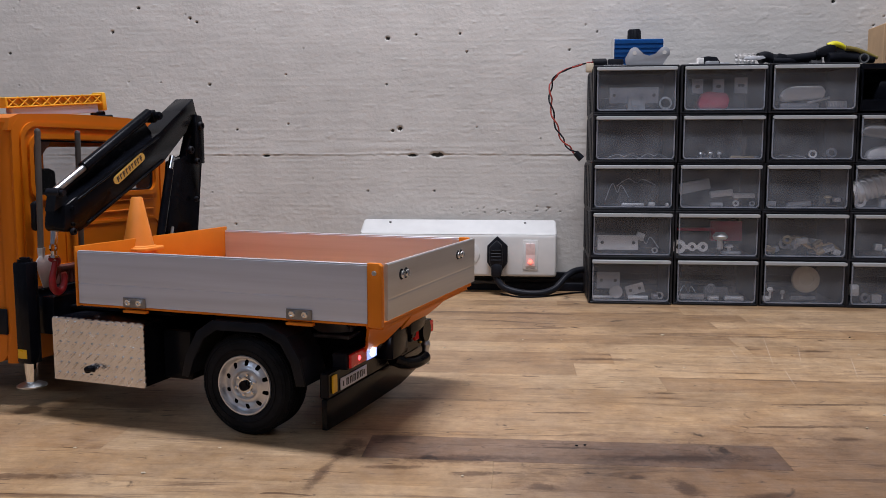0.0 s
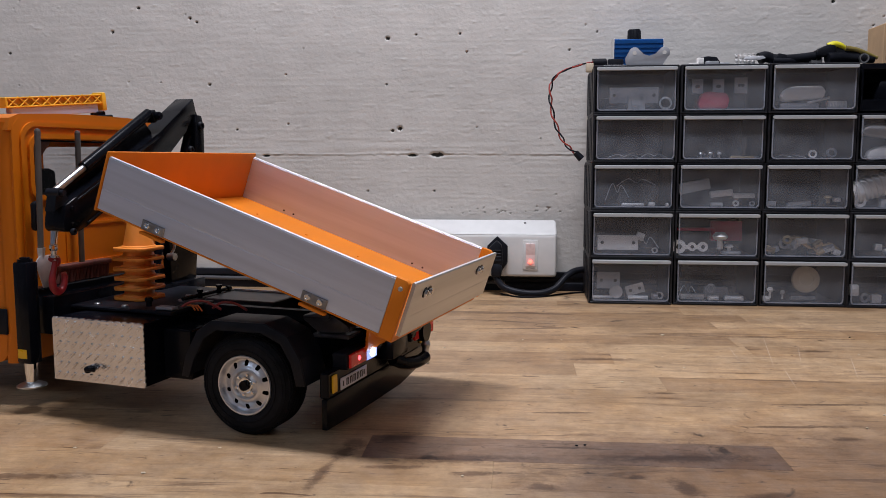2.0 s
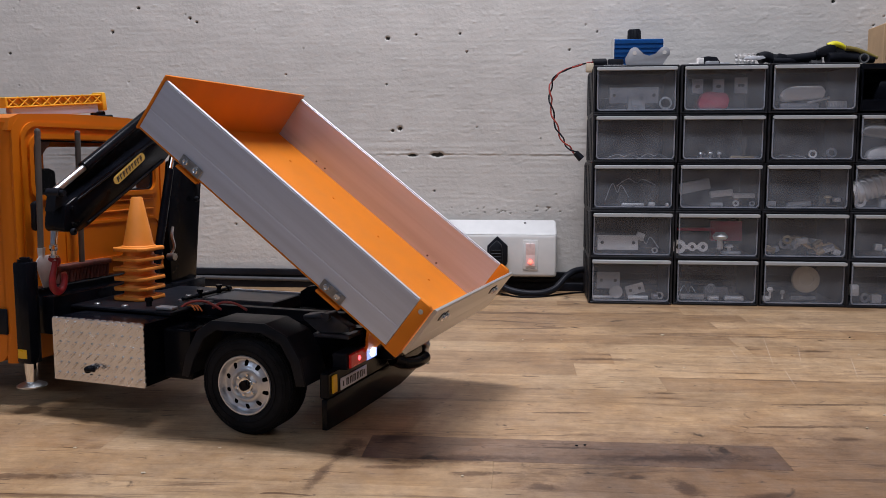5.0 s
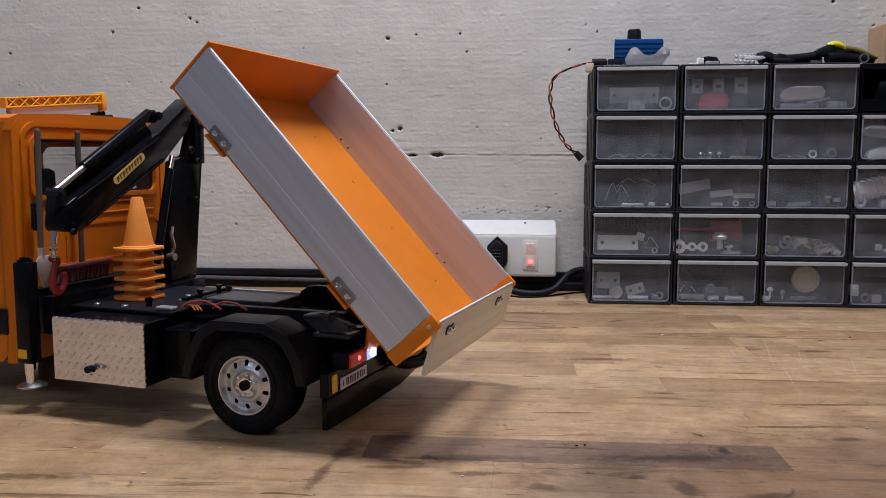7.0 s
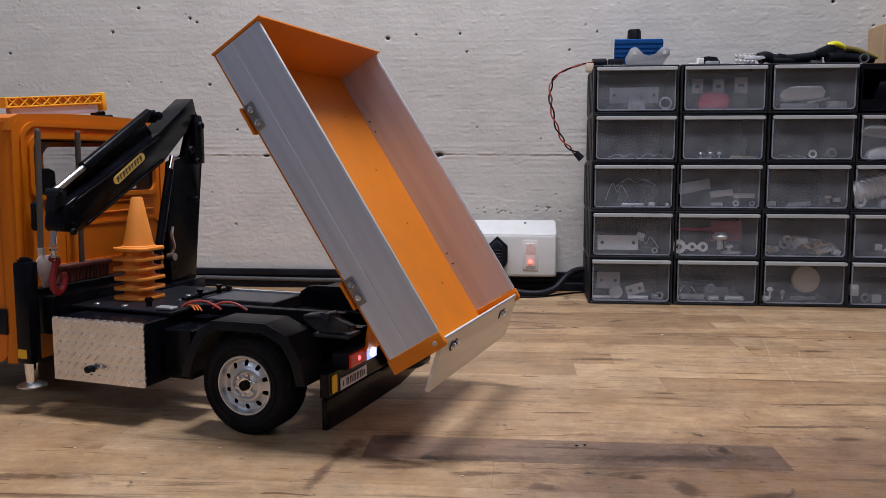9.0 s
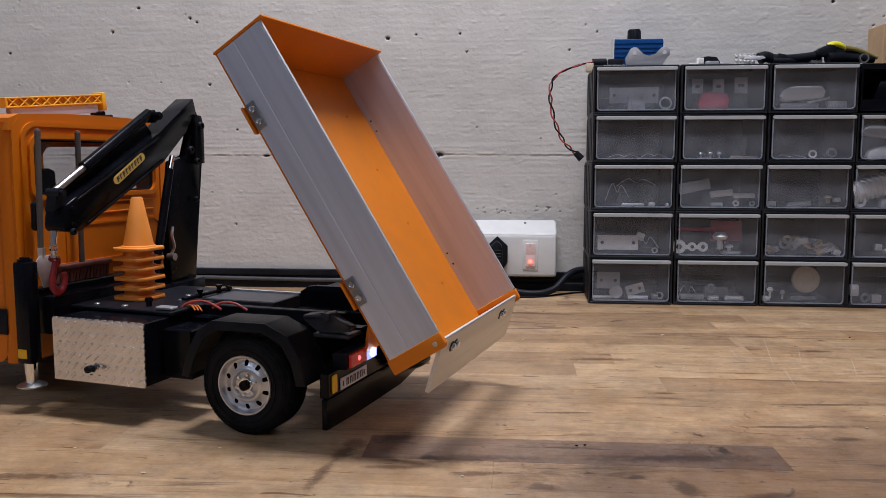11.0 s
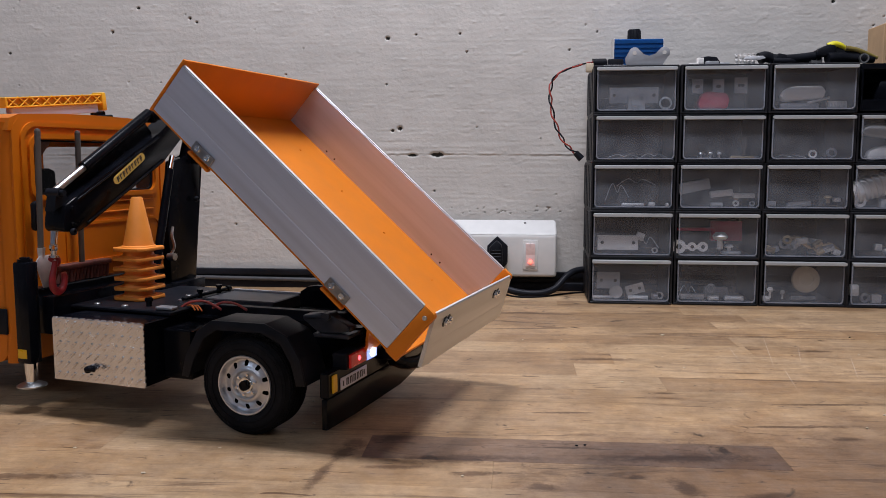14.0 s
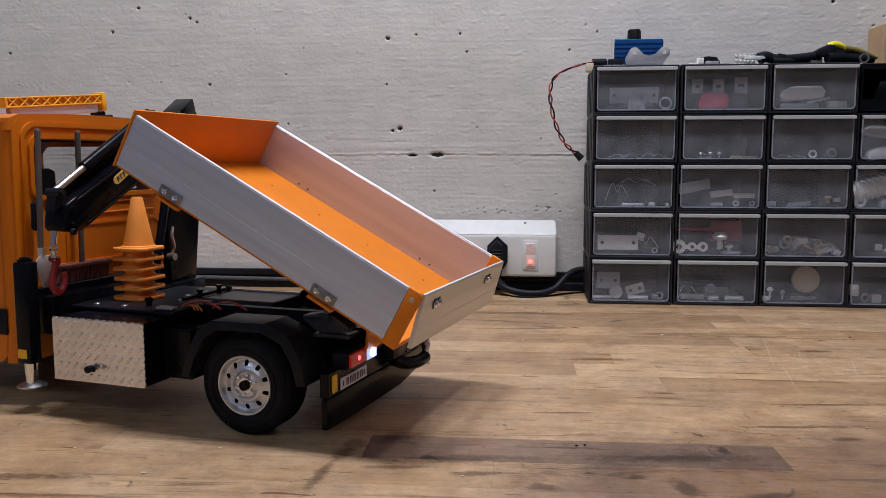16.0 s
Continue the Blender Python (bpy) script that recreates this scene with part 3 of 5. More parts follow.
ROWS_U = [(-0.0010, 0.1075, 0.2160, 0.3222), (-0.0007, 0.1070, 0.2152, 0.3225), (-0.0003, 0.1078, 0.2148, 0.3220), (0.0006, 0.1092, 0.2178, 0.3256), (0.0004, 0.1090, 0.2160, 0.0)]
ROW_Z = [0.0005, 0.0608, 0.1222, 0.1838, 0.2452]
JIT = random.Random(7)
first = drawer_unit()
UNIT = {}
for r, us in enumerate(ROWS_U):
    for c, u in enumerate(us):
        if r == 4 and c == 3:
            continue
        pull = JIT.uniform(-0.0015, 0.0015) - (0.006 if (r, c) == (4, 2) else 0)
        m = KM @ pose(u, pull, ROW_Z[r], 0, 0, JIT.uniform(-0.5, 0.5))
        if (r, c) == (0, 0):
            first.matrix_world = m
            UNIT[r, c] = m
        else:
            copy_thing(first, m)
            UNIT[r, c] = m

# ---- truck ----
TRUCK = thing("tipper_truck", pose(-0.0593, 0.5165, 0, 0, 0, -19.556), "orange model tipper truck with aluminium dropside bed and black loader crane", "model truck")
GP = 0.009
HZ, XF, XR, XP, Z0, Z1, ZP, WD = 0.060, -0.2154, 0.0126, 0.0222, 0.0248, 0.0660, 0.0622, 0.1848


def panel_profile(h, th):
    """Section of a dropside board: outer face with two shallow grooves."""
    o = []
    for zc, g in ((h * 0.40, 0.00030), (h * 0.70, 0.00002)):
        o += [(0, zc - 0.0008), (g, zc - 0.0004), (g, zc + 0.0002), (0, zc + 0.0008)]
    return [(0, 0)] + o + [(0, h - 0.0005), (0.0005, h), (th - 0.0005, h), (th, h - 0.0005), (th, 0)]


def tipper_bed():
    bm = B()
    box(bm, XF, XP - 0.001, 0.0030, WD - 0.0030, Z0 - 0.0024, Z0 + 0.0004, 0.0004, 1)
    bed = part("tipper_bed", bm, ORANGE, TRUCK, "orange tipper bed floor that tilts on a rear hinge", pose(0, 0, HZ))
    bm = B()
    box(bm, XF - 0.0018, XF, -0.0010, WD + 0.0012, Z0 - 0.0022, Z1, 0.0006)
    part("front_board", bm, ORANGE, bed)
    for y in (0.0, WD - 0.0029):
        part("edge_rail", box(B(), XF, XR, y, y + 0.0029, Z0 - 0.0014, Z0 - 0.0002, 0.0003, 1), ORANGE, bed)
    h = ZP - Z0
    for y, s in ((0.0, 1), (WD, -1)):
        bm = B()
        prism(bm, [(y + s * p[0], Z0 + p[1]) for p in panel_profile(h, 0.0028)], "x", XF + 0.0004, XR - 0.0003, 0.0)
        part("side_panel", bm, ALU, bed, "brushed aluminium dropside panel", None, False)
        bm = B()
        box(bm, XF + 0.0006, XR - 0.0005, min(y + s * 0.0002, y + s * 0.0026), max(y + s * 0.0002, y + s * 0.0026), ZP, ZP + 0.0008, 0.0003, 1)
        part("top_edge", bm, BRIGHT, bed)
        bm = B()
        prism(bm, [(XR, Z0 - 0.0022), (XP, Z0 - 0.0022), (XP, ZP - 0.0005), (XP - 0.002, ZP + 0.0012), (XR, ZP + 0.0012)], "y", min(y - s * 0.0004, y + s * 0.0042), max(y - s * 0.0004, y + s * 0.0042), 0.0005)
        bolt_head(bm, (XR + 0.005, y - s * 0.0004, ZP - 0.005), (0, -s, 0), 0.0016, 0.0008, 1)
        part("corner_post", bm, [ORANGE, STEEL], bed)
        for x0 in (-0.1757, -0.0453):
            bm = B()
            box(bm, x0, x0 + 0.0190, min(y - s * 0.0012, y - s * 0.0001), max(y - s * 0.0012, y - s * 0.0001), Z0 - 0.0005, Z0 + 0.0065, 0.0004, 1)
            part("hinge_plate", bm, DULLSTEEL, bed)
            for dx in (0.0048, 0.0142):
                part("bolt", bolt_head(B(), (x0 + dx, y - s * 0.0012, Z0 + 0.0032), (0, -s, 0), 0.0023, 0.0014), CHROME, bed)
            bm = B()
            box(bm, x0 - 0.0004, x0 + 0.0194, min(y - s * 0.0012, y + s * 0.003), max(y - s * 0.0012, y + s * 0.003), Z0 - 0.0044, Z0 - 0.0024, 0.0006, 2)
            part("hinge_lug", bm, ORANGE, bed)
        for x0 in (-0.166, -0.036):
            for dx in (-0.005, 0.005):
                part("rivet", bolt_head(B(), (x0 + dx, y + s * 0.0028, Z0 + 0.0032), (0, s, 0), 0.0008, 0.0005), BLACK, bed)
    for x in (-0.175, -0.125, -0.075, -0.02):
        for y in (0.04, 0.145):
            part("floor_screw", bolt_head(B(), (x, y, Z0 + 0.0004), (0, 0, 1), 0.0012, 0.0006), ORANGE, bed)
    bm = B()
    for y in (0.060, 0.131):
        box(bm, XF + 0.045, -0.034, y, y + 0.006, 0.010, Z0 - 0.0026, 0.0008, 1)
    for x in (-0.17, -0.10, -0.03):
        box(bm, x, x + 0.006, 0.030, WD - 0.040, Z0 - 0.006, Z0 - 0.0026, 0.0004, 1)
    part("subframe", bm, BLACK, bed)
    bm = B()
    box(bm, XR - 0.004, XP - 0.0015, 0.006, WD - 0.006, Z0 - 0.0046, Z0 - 0.0026, 0.0003, 1)
    part("rear_sill", bm, ORANGE, bed)
    # tailgate, hung from its top corners
    bm = B()
    th, drop = 0.0026, ZP - Z0 - 0.0022
    prof = [(th, -drop), (0, -drop), (0, 0.0), (0.0006, 0.0008), (th - 0.0006, 0.0008), (th, 0.0)]
    for zc in (0.022,):
        prof += [(th, -zc + 0.0010), (th - 0.0002, -zc + 0.0002), (th - 0.0002, -zc - 0.0002), (th, -zc - 0.0010)]
    prof = [(q[0], q[1] + GP) for q in prof]
    prism(bm, prof, "y", 0.0035, WD - 0.0005, 0.0)
    for y in (0.0255, 0.0330, 0.1405, 0.1480):
        cyl(bm, (th - 0.0002, y, GP - 0.0085), (th + 0.0004, y, GP - 0.0085), 0.0036, n=16, mi=2)
        bolt_head(bm, (th + 0.0004, y, GP - 0.0085), (1, 0, 0), 0.0025, 0.0020, 1)
    gate = part("tailgate", bm, [ALUGATE, CHROME, BLACK], bed, "brushed aluminium tailgate hung from its top edge", pose(XP + 0.0004, 0, ZP - GP), False)
    return bed, gate


BED, GATE = tipper_bed()


def wheel(x, y, s, name="wheel"):
    """A wheel in the xz plane whose outer face looks along -y for s = 1."""
    m = pose(x, y, 0.0352, 90 if s > 0 else -90)
    w = 0.024
    bm = B()
    R = 0.0350
    prof = [(0.0208, 0.0005), (0.0222, 0.0018), (0.0265, 0.0026), (0.0300, 0.0016), (0.0318, 0.0006), (0.0322, 0.0), (0.0336, -0.0012), (0.0345, -0.0032), (0.0347, -w + 0.0034), (0.0336, -w + 0.001), (0.0300, -w), (0.0215, -w), (0.0205, -w + 0.002), (0.0205, -0.002), (0.0208, 0.0005)]
    lathe(bm, prof, None, 72)
    # tread: fine blocks in five rows, shoulder sipes, raised rings on the wall
    for k in range(90):
        for jj in range(5):
            a = 2 * math.pi * (k + 0.5 * (jj % 2)) / 90
            zc = -0.0040 - jj * 0.0041
            box(bm, 0.0342, 0.0351, -0.00095, 0.00095, zc - 0.0017, zc + 0.0017, m=pose(0, 0, 0, 0, 0, math.degrees(a)))
        box(bm, 0.0330, 0.0343, -0.0007, 0.0007, -0.0024, -0.0010, m=pose(0, 0, 0, 0, 0, 4.0 * k))
    for r in (0.0245, 0.0292, 0.0312):
        lathe(bm, [(r, 0.0010), (r + 0.0002, 0.0030 - max(0, r - 0.0265) * 0.32), (r + 0.0005, 0.0030 - max(0, r - 0.0265) * 0.32), (r + 0.0007, 0.0008)], None, 72)
    tyre = part(name, bm, RUBBER, TRUCK, "black treaded rubber tyre", m)
    bm = B()
    # rim with ten oval hand holes
    n, radii = 260, [0.0208, 0.0204, 0.0196, 0.0190, 0.0184, 0.0176, 0.0168, 0.0160, 0.0152, 0.0144, 0.0136, 0.0128, 0.0118, 0.0100, 0.0092, 0.0086, 0.0]
    depth = [0.0012, 0.0020, 0.0020, 0.0010, -0.0016, -0.0026, -0.0028, -0.0026, -0.0022, -0.0018, -0.0014, -0.0008, 0.0, 0.0004, -0.0006, -0.0020, -0.0020]
    radii, depth = [list(np.interp(np.arange(0, 15.01, 0.5), np.arange(17), q)) for q in (radii, depth)]
    radii.append(0.0)
    depth.append(-0.002)
    rings = [[bm.verts.new((r * math.cos(2 * math.pi * i / n), r * math.sin(2 * math.pi * i / n), z)) for i in range(n)] if r else None for r, z in zip(radii, depth)]
    for k in range(len(radii) - 2):
        rm = (radii[k] + radii[k + 1]) / 2
        for i in range(n):
            a = 2 * math.pi * (i + 0.5) / n
            da = (a * 10 / (2 * math.pi)) % 1 - 0.5
            dy, dr = da * 2 * math.pi / 10 * rm, rm - 0.0152
            if (dy / 0.0016) ** 2 + (dr / 0.0022) ** 2 < 1:
                continue
            bm.faces.new((rings[k][i], rings[k][(i + 1) % n], rings[k + 1][(i + 1) % n], rings[k + 1][i]))
    bm.faces.new(rings[-2])
    rim = part("rim", bm, RIM, tyre, "silver pressed steel rim with oval holes")
    bm = B()
    lathe(bm, [(0.0200, -0.006), (0.0, -0.006)], None, 32)
    lathe(bm, [(0.0035, 0.0026), (0.0, 0.0026)], None, 20)
    lathe(bm, [(0.0034, -0.001), (0.0034, 0.0026), (0.003, 0.0032), (0.002, 0.0032), (0.0015, 0.001), (0, 0.001)], None, 16)
    part("hub_cap", bm, BLACK, tyre)
    bm = B()
    lathe(bm, [(0.0058, -0.002), (0.0058, -0.0002), (0.0050, 0.0008), (0.0036, 0.0008), (0.0036, -0.002)], None, 24)
    for k in range(6):
        a = 2 * math.pi * k / 6 + 0.3
        p = (0.0072 * math.cos(a), 0.0072 * math.sin(a))
        cyl(bm, (*p, -0.002), (*p, 0.0006), 0.0011, 0.0009, 6)
    part("wheel_nuts", bm, CHROME, tyre)
    return tyre


wheel(-0.0815, 0.0055, 1)
wheel(-0.0815, WD - 0.0055, -1)
wheel(-0.395, 0.0100, 1)
wheel(-0.395, WD - 0.0100, -1)


def arch(y0, y1):
    """A flat-topped mudguard over a rear wheel."""
    line = [(-0.1285, 0.039), (-0.1245, 0.0545), (-0.1150, 0.0715), (-0.1030, 0.0795), (-0.0620, 0.0800), (-0.0450, 0.0725), (-0.0360, 0.0580), (-0.0320, 0.0400)]
    c = Vector((-0.0815, 0.037))
    inner = [tuple(c + (Vector(p) - c) * 0.93) for p in line]
    bm = B()
    prism(bm, line + inner[::-1], "y", y0, y1, 0.0006)
    out = [tuple(c + (Vector(p) - c) * 1.0) for p in line]
    inn = [tuple(c + (Vector(p) - c) * 0.86) for p in line]
    ye = y0 if y0 < 0.09 else y1
    prism(bm, [(p[0], p[1]) for p in out] + inn[::-1], "y", ye - 0.0008, ye + 0.0008, 0.0004)
    return part("mudguard", bm, BLACKP, TRUCK, "black plastic mudguard")


arch(0.000, 0.030)
arch(WD - 0.030, WD)

# chassis
bm = B()
for y in (0.060, 0.113):
    box(bm, -0.45, -0.020, y, y + 0.012, 0.044, 0.068, 0.001, 1)
for x in (-0.26, -0.145, -0.06, -0.03):
    box(bm, x, x + 0.01, 0.0605, 0.1245, 0.048, 0.064)
cyl(bm, (-0.0815, 0.02, 0.0352), (-0.0815, WD - 0.02, 0.0352), 0.007)
cyl(bm, (-0.395, 0.02, 0.0352), (-0.395, WD - 0.02, 0.0352), 0.006)
lathe(bm, [(0, 0.016), (0.012, 0.011), (0.016, 0), (0.012, -0.011), (0, -0.016)], pose(-0.0815, 0.092, 0.0352, 90), 20)
box(bm, -0.1595, -0.135, 0.020, 0.05, 0.030, 0.066, 0.001, 1)
part("chassis", bm, BLACK, TRUCK)
bm = B()
box(bm, -0.262, -0.174, 0.030, 0.140, 0.0735, 0.0765, 0.0008, 1)
box(bm, -0.1745, -0.160, 0.030, 0.085, 0.0730, 0.0762, 0.0008, 1)
part("deck_plate", bm, BLACKP, TRUCK, "black metal deck plates over the chassis")
bm = B()
box(bm, -0.1715, -0.1085, 0.088, 0.1305, 0.0600, 0.0770, 0.0008, 1)
part("deck_lid", bm, LEVER, TRUCK, "dark grey metal lid on the chassis")
bm = B()
box(bm, -0.1715, -0.1085, 0.1285, 0.1315, 0.0771, 0.0785, 0.0002, 1)
part("lid_edge", bm, BRIGHT, TRUCK, "bare bright edge of the lid")
bm = B()
box(bm, -0.172, -0.040, 0.0705, 0.0780, 0.0600, 0.0757, 0.0007, 1)
part("chassis_rail", bm, BLACKP, TRUCK)
bm = B()
prism(bm, [(-0.1290, 0.045), (-0.1285, 0.0600), (-0.1260, 0.0685), (-0.1171, 0.0765), (-0.1105, 0.0808), (-0.1040, 0.0820), (-0.0580, 0.0820), (-0.0480, 0.0750), (-0.0400, 0.0600), (-0.0380, 0.045)], "y", 0.1470, 0.1515, 0.0006)
part("inner_mudguard", bm, BLACK, TRUCK, "black curved inner mudguard panel")
for p in ((-0.232, 0.036), (-0.206, 0.036), (-0.190, 0.092), (-0.182, 0.072), (-0.186, 0.112)):
    part("deck_bolt", bolt_head(B(), (*p, 0.0765), (0, 0, 1), 0.0026, 0.0016), STEEL, TRUCK)
bm = B()
cyl(bm, (-0.1790, 0.070, 0.0785), (-0.1770, 0.129, 0.0785), 0.0015, n=10)
cyl(bm, (-0.1770, 0.127, 0.0785), (-0.1769, 0.131, 0.0785), 0.0023, n=12)
part("linkage_rod", bm, BLACK, TRUCK)
for y in (0.091, 0.117):
    bm = B()
    cyl(bm, (-0.1780, y, 0.0765), (-0.1780, y, 0.0812), 0.0019, n=12)
    cyl(bm, (-0.1780, y, 0.0812), (-0.1780, y, 0.0832), 0.0029, n=6)
    part("knob", bm, BLACK, TRUCK)
bm = B()
cyl(bm, (-0.1905, 0.0445, 0.0765), (-0.1905, 0.0445, 0.0835), 0.0022, n=12)
cyl(bm, (-0.1935, 0.0445, 0.0815), (-0.1875, 0.0445, 0.0815), 0.0014, n=10)
part("deck_valve", bm, BLACK, TRUCK)
bm = B()
tube(bm, [(-0.170, 0.052, 0.0735), (-0.161, 0.055, 0.0795), (-0.150, 0.059, 0.0800), (-0.138, 0.062, 0.0740)], 0.0010, 8)
tube(bm, [(-0.146, 0.062, 0.0745), (-0.139, 0.064, 0.0790), (-0.128, 0.065, 0.0788), (-0.118, 0.066, 0.0740)], 0.0010, 8)
part("red_wire", bm, WIRERED, TRUCK)
bm = B()
for k in range(3):
    tube(bm, [(-0.164 + 0.003 * k, 0.056, 0.0765), (-0.157 + 0.003 * k, 0.051, 0.0780), (-0.150 + 0.003 * k, 0.046, 0.0755)], 0.0006, 6)
part("orange_wire", bm, WIREORG, TRUCK)
part("connector", box(B(), -0.176, -0.161, 0.033, 0.041, 0.0767, 0.0790, 0.0006, 1), GREYMETAL, TRUCK)
bm = B()
prism(bm, [(-0.0568, 0.0787), (-0.0410, 0.0803), (-0.0388, 0.0817), (-0.0344, 0.0815), (-0.0323, 0.0779), (-0.0184, 0.0728), (-0.0185, 0.0692), (-0.0300, 0.0675), (-0.0435, 0.0665), (-0.0480, 0.0715), (-0.0560, 0.0750)], "y", 0.041, 0.049, 0.0012)
prism(bm, [(-0.0560, 0.0790), (-0.0420, 0.0808), (-0.0400, 0.0780), (-0.0545, 0.0765)], "y", 0.0395, 0.0505, 0.0008)
cyl(bm, (-0.0368, 0.0380, 0.0790), (-0.0368, 0.0520, 0.0790), 0.0026, n=16)
cyl(bm, (-0.0210, 0.0390, 0.0710), (-0.0210, 0.0510, 0.0710), 0.0016, n=12)
box(bm, -0.0480, -0.0200, 0.0390, 0.0620, 0.0640, 0.0668, 0.0006, 1)
part("hinge_bracket", bm, LEVER, TRUCK)


def toolbox():
    bm = B()
    box(bm, -0.2405, -0.1615, 0.0018, 0.055, 0.0268, 0.0726, 0.0006, 1)
    body = part("toolbox", bm, BLACK, TRUCK, "black toolbox with a diamond tread plate door")
    bm = B()
    x0, x1, z0, z1 = -0.2415, -0.1605, 0.0265, 0.0729
    box(bm, x0, x1, 0.0, 0.0016, z0, z1, 0.0004, 1)
    nx, nz = 11, 6
    for i in range(nx):
        for j in range(nz):
            cx, cz = x0 + 0.0035 + i * 0.0072 + (0.0018 if j % 2 else 0), z0 + 0.0042 + j * 0.0076
            for k in (-1, 1):
                box(bm, -0.0018, 0.0018, -0.0011, 0.0002, -0.0007, 0.0007, 0.0003, 1, m=pose(cx + k * 0.0011, 0, cz + k * 0.0009, 0, -52, 0))
    for i in range(13):
        cx = x0 + 0.003 + i * 0.00625
        box(bm, cx - 0.0018, cx + 0.0018, -0.0002, 0.0016, z1 - 0.0003, z1 + 0.0007, 0.0003, 1)
    for j in range(10):
        cz = z0 + 0.002 + j * 0.0046
        box(bm, x1 - 0.0003, x1 + 0.0006, 0.0, 0.0016, cz, cz + 0.0026, 0.0003, 1)
    part("tread_plate_door", bm, TREAD, body, "bright aluminium diamond tread plate")
    bm = B()
    cyl(bm, (-0.2065, 0.0, 0.0375), (-0.2065, -0.0050, 0.0375), 0.0026, n=14)
    box(bm, -0.2085, -0.1985, -0.0065, -0.0045, 0.0365, 0.0395, 0.0008, 1)
    part("latch", bm, BLACK, body)


toolbox()

# rear end
bm = B()
box(bm, -0.026, -0.0195, 0.007, WD + 0.001, 0.0305, 0.0480, 0.001, 1)
prism(bm, [(0.007, 0.0300), (0.007, 0.0095), (0.052, 0.0085), (WD - 0.052, 0.0085), (WD + 0.002, 0.0150), (WD + 0.002, 0.0300)], "x", -0.0245, -0.0205, 0.0006)
part("rear_bumper", bm, BLACK, TRUCK, "black rear bumper with a low skirt")
for y in (0.0115, WD - 0.0130):
    part("reflector", box(B(), -0.0194, -0.0180, y, y + 0.0065, 0.0335, 0.0455, 0.0004, 1), REFLECT, TRUCK, "yellow reflector")
bm = B()
box(bm, -0.0194, -0.0184, 0.0240, 0.0655, 0.0325, 0.0408, 0.0004, 1)
for k in range(7):
    y = 0.0262 + k * 0.0055
    if k in (0, 6):
        box(bm, -0.01845, -0.0181, y, y + 0.0016, 0.0350, 0.0385, mi=1)
    else:
        box(bm, -0.01845, -0.0181, y, y + 0.0012, 0.0343, 0.0392, mi=1)
        box(bm, -0.01845, -0.0181, y + 0.0012, y + 0.0034, 0.0383, 0.0392, mi=1)
        box(bm, -0.01845, -0.0181, y + 0.0026, y + 0.0036, 0.0343, 0.0383, mi=1)
part("number_plate", bm, [PLATE, INK], TRUCK, "white number plate with dark bars")


def gusset(mirror):
    def p(x, y, z):
        return (x, WD - y if mirror else y, z)
    outline = [(0.0105, 0.004, 0.0820), (0.0105, 0.092, 0.0820), (-0.003, 0.088, 0.067), (-0.0155, 0.080, 0.053), (-0.0200, 0.070, 0.0480), (-0.0180, 0.056, 0.050), (-0.0095, 0.044, 0.060), (-0.001, 0.026, 0.069)]
    bm = B()
    lo = [bm.verts.new(p(*v)) for v in outline]
    hi = [bm.verts.new(p(v[0] + 0.0016, v[1], v[2] - 0.0016)) for v in outline]
    bm.faces.new(lo), bm.faces.new(hi)
    n = len(lo)
    for i in range(n):
        bm.faces.new((lo[i], lo[(i + 1) % n], hi[(i + 1) % n], hi[i]))
    part("rear_gusset", bm, ORANGE, TRUCK)


gusset(False)
gusset(True)


def tail_lamp(mirror):
    def yb(a, b):
        return (WD - b, WD - a) if mirror else (a, b)
    bm = B()
    box(bm, -0.026, -0.0148, *yb(0.0255, 0.072), 0.0462, 0.0572, 0.0008, 1)
    lamp = part("tail_lamp", bm, BLACKP, TRUCK, "tail lamp with red and white lenses, lit", pose(0.004, 0.020, -0.003) if mirror else None)
    bm = B()
    box(bm, -0.0147, -0.0125, *yb(0.0275, 0.0530), 0.0470, 0.0566, 0.0006, 1)
    part("red_lens", bm, REDLENS, lamp)
    bm = B()
    y = sum(yb(0.040, 0.040)) / 2
    lathe(bm, [(0, 0.0008), (0.0012, 0.0006), (0.0018, 0)], pose(-0.0124, y, 0.052, 0, 90), 12)
    part("red_led", bm, REDGLOW, lamp)
    bm = B()
    box(bm, -0.0147, -0.0120, *yb(0.0535, 0.0690), 0.0470, 0.0566, 0.0006, 1)
    part("white_lens", bm, WHITEGLOW if not mirror else REDLENS, lamp)
    if not mirror:
        bm = B()
        lathe(bm, [(0, 0.0012), (0.0022, 0.0009), (0.0034, 0)], pose(-0.0119, 0.0615, 0.0515, 0, 90), 16)
        part("white_led", bm, WHITEHOT, lamp)
    bm = B()
    y0, y1 = yb(0.071, 0.079)
    cyl(bm, (-0.0165, y0, 0.054), (-0.0165, y1, 0.054), 0.0055, n=20)
    part("lamp_cap", bm, BLACK, lamp)


tail_lamp(False)
tail_lamp(True)
bm = B()
box(bm, -0.020, -0.006, 0.085, 0.115, 0.040, 0.066, 0.002)
box(bm, -0.018, -0.004, 0.116, 0.150, 0.052, 0.070, 0.003)
cyl(bm, (-0.018, 0.150, 0.050), (-0.004, 0.150, 0.050), 0.009, n=20)
tube(bm, [(-0.015, 0.105, 0.036), (-0.010, 0.118, 0.030), (-0.006, 0.134, 0.028), (-0.006, 0.150, 0.028)], 0.0050, 12)
part("tow_coupling", bm, BLACK, TRUCK, "black tow coupling under the bed")
bm = B()
cyl(bm, (-0.006, 0.152, 0.022), (-0.006, 0.152, 0.036), 0.0030, n=12)
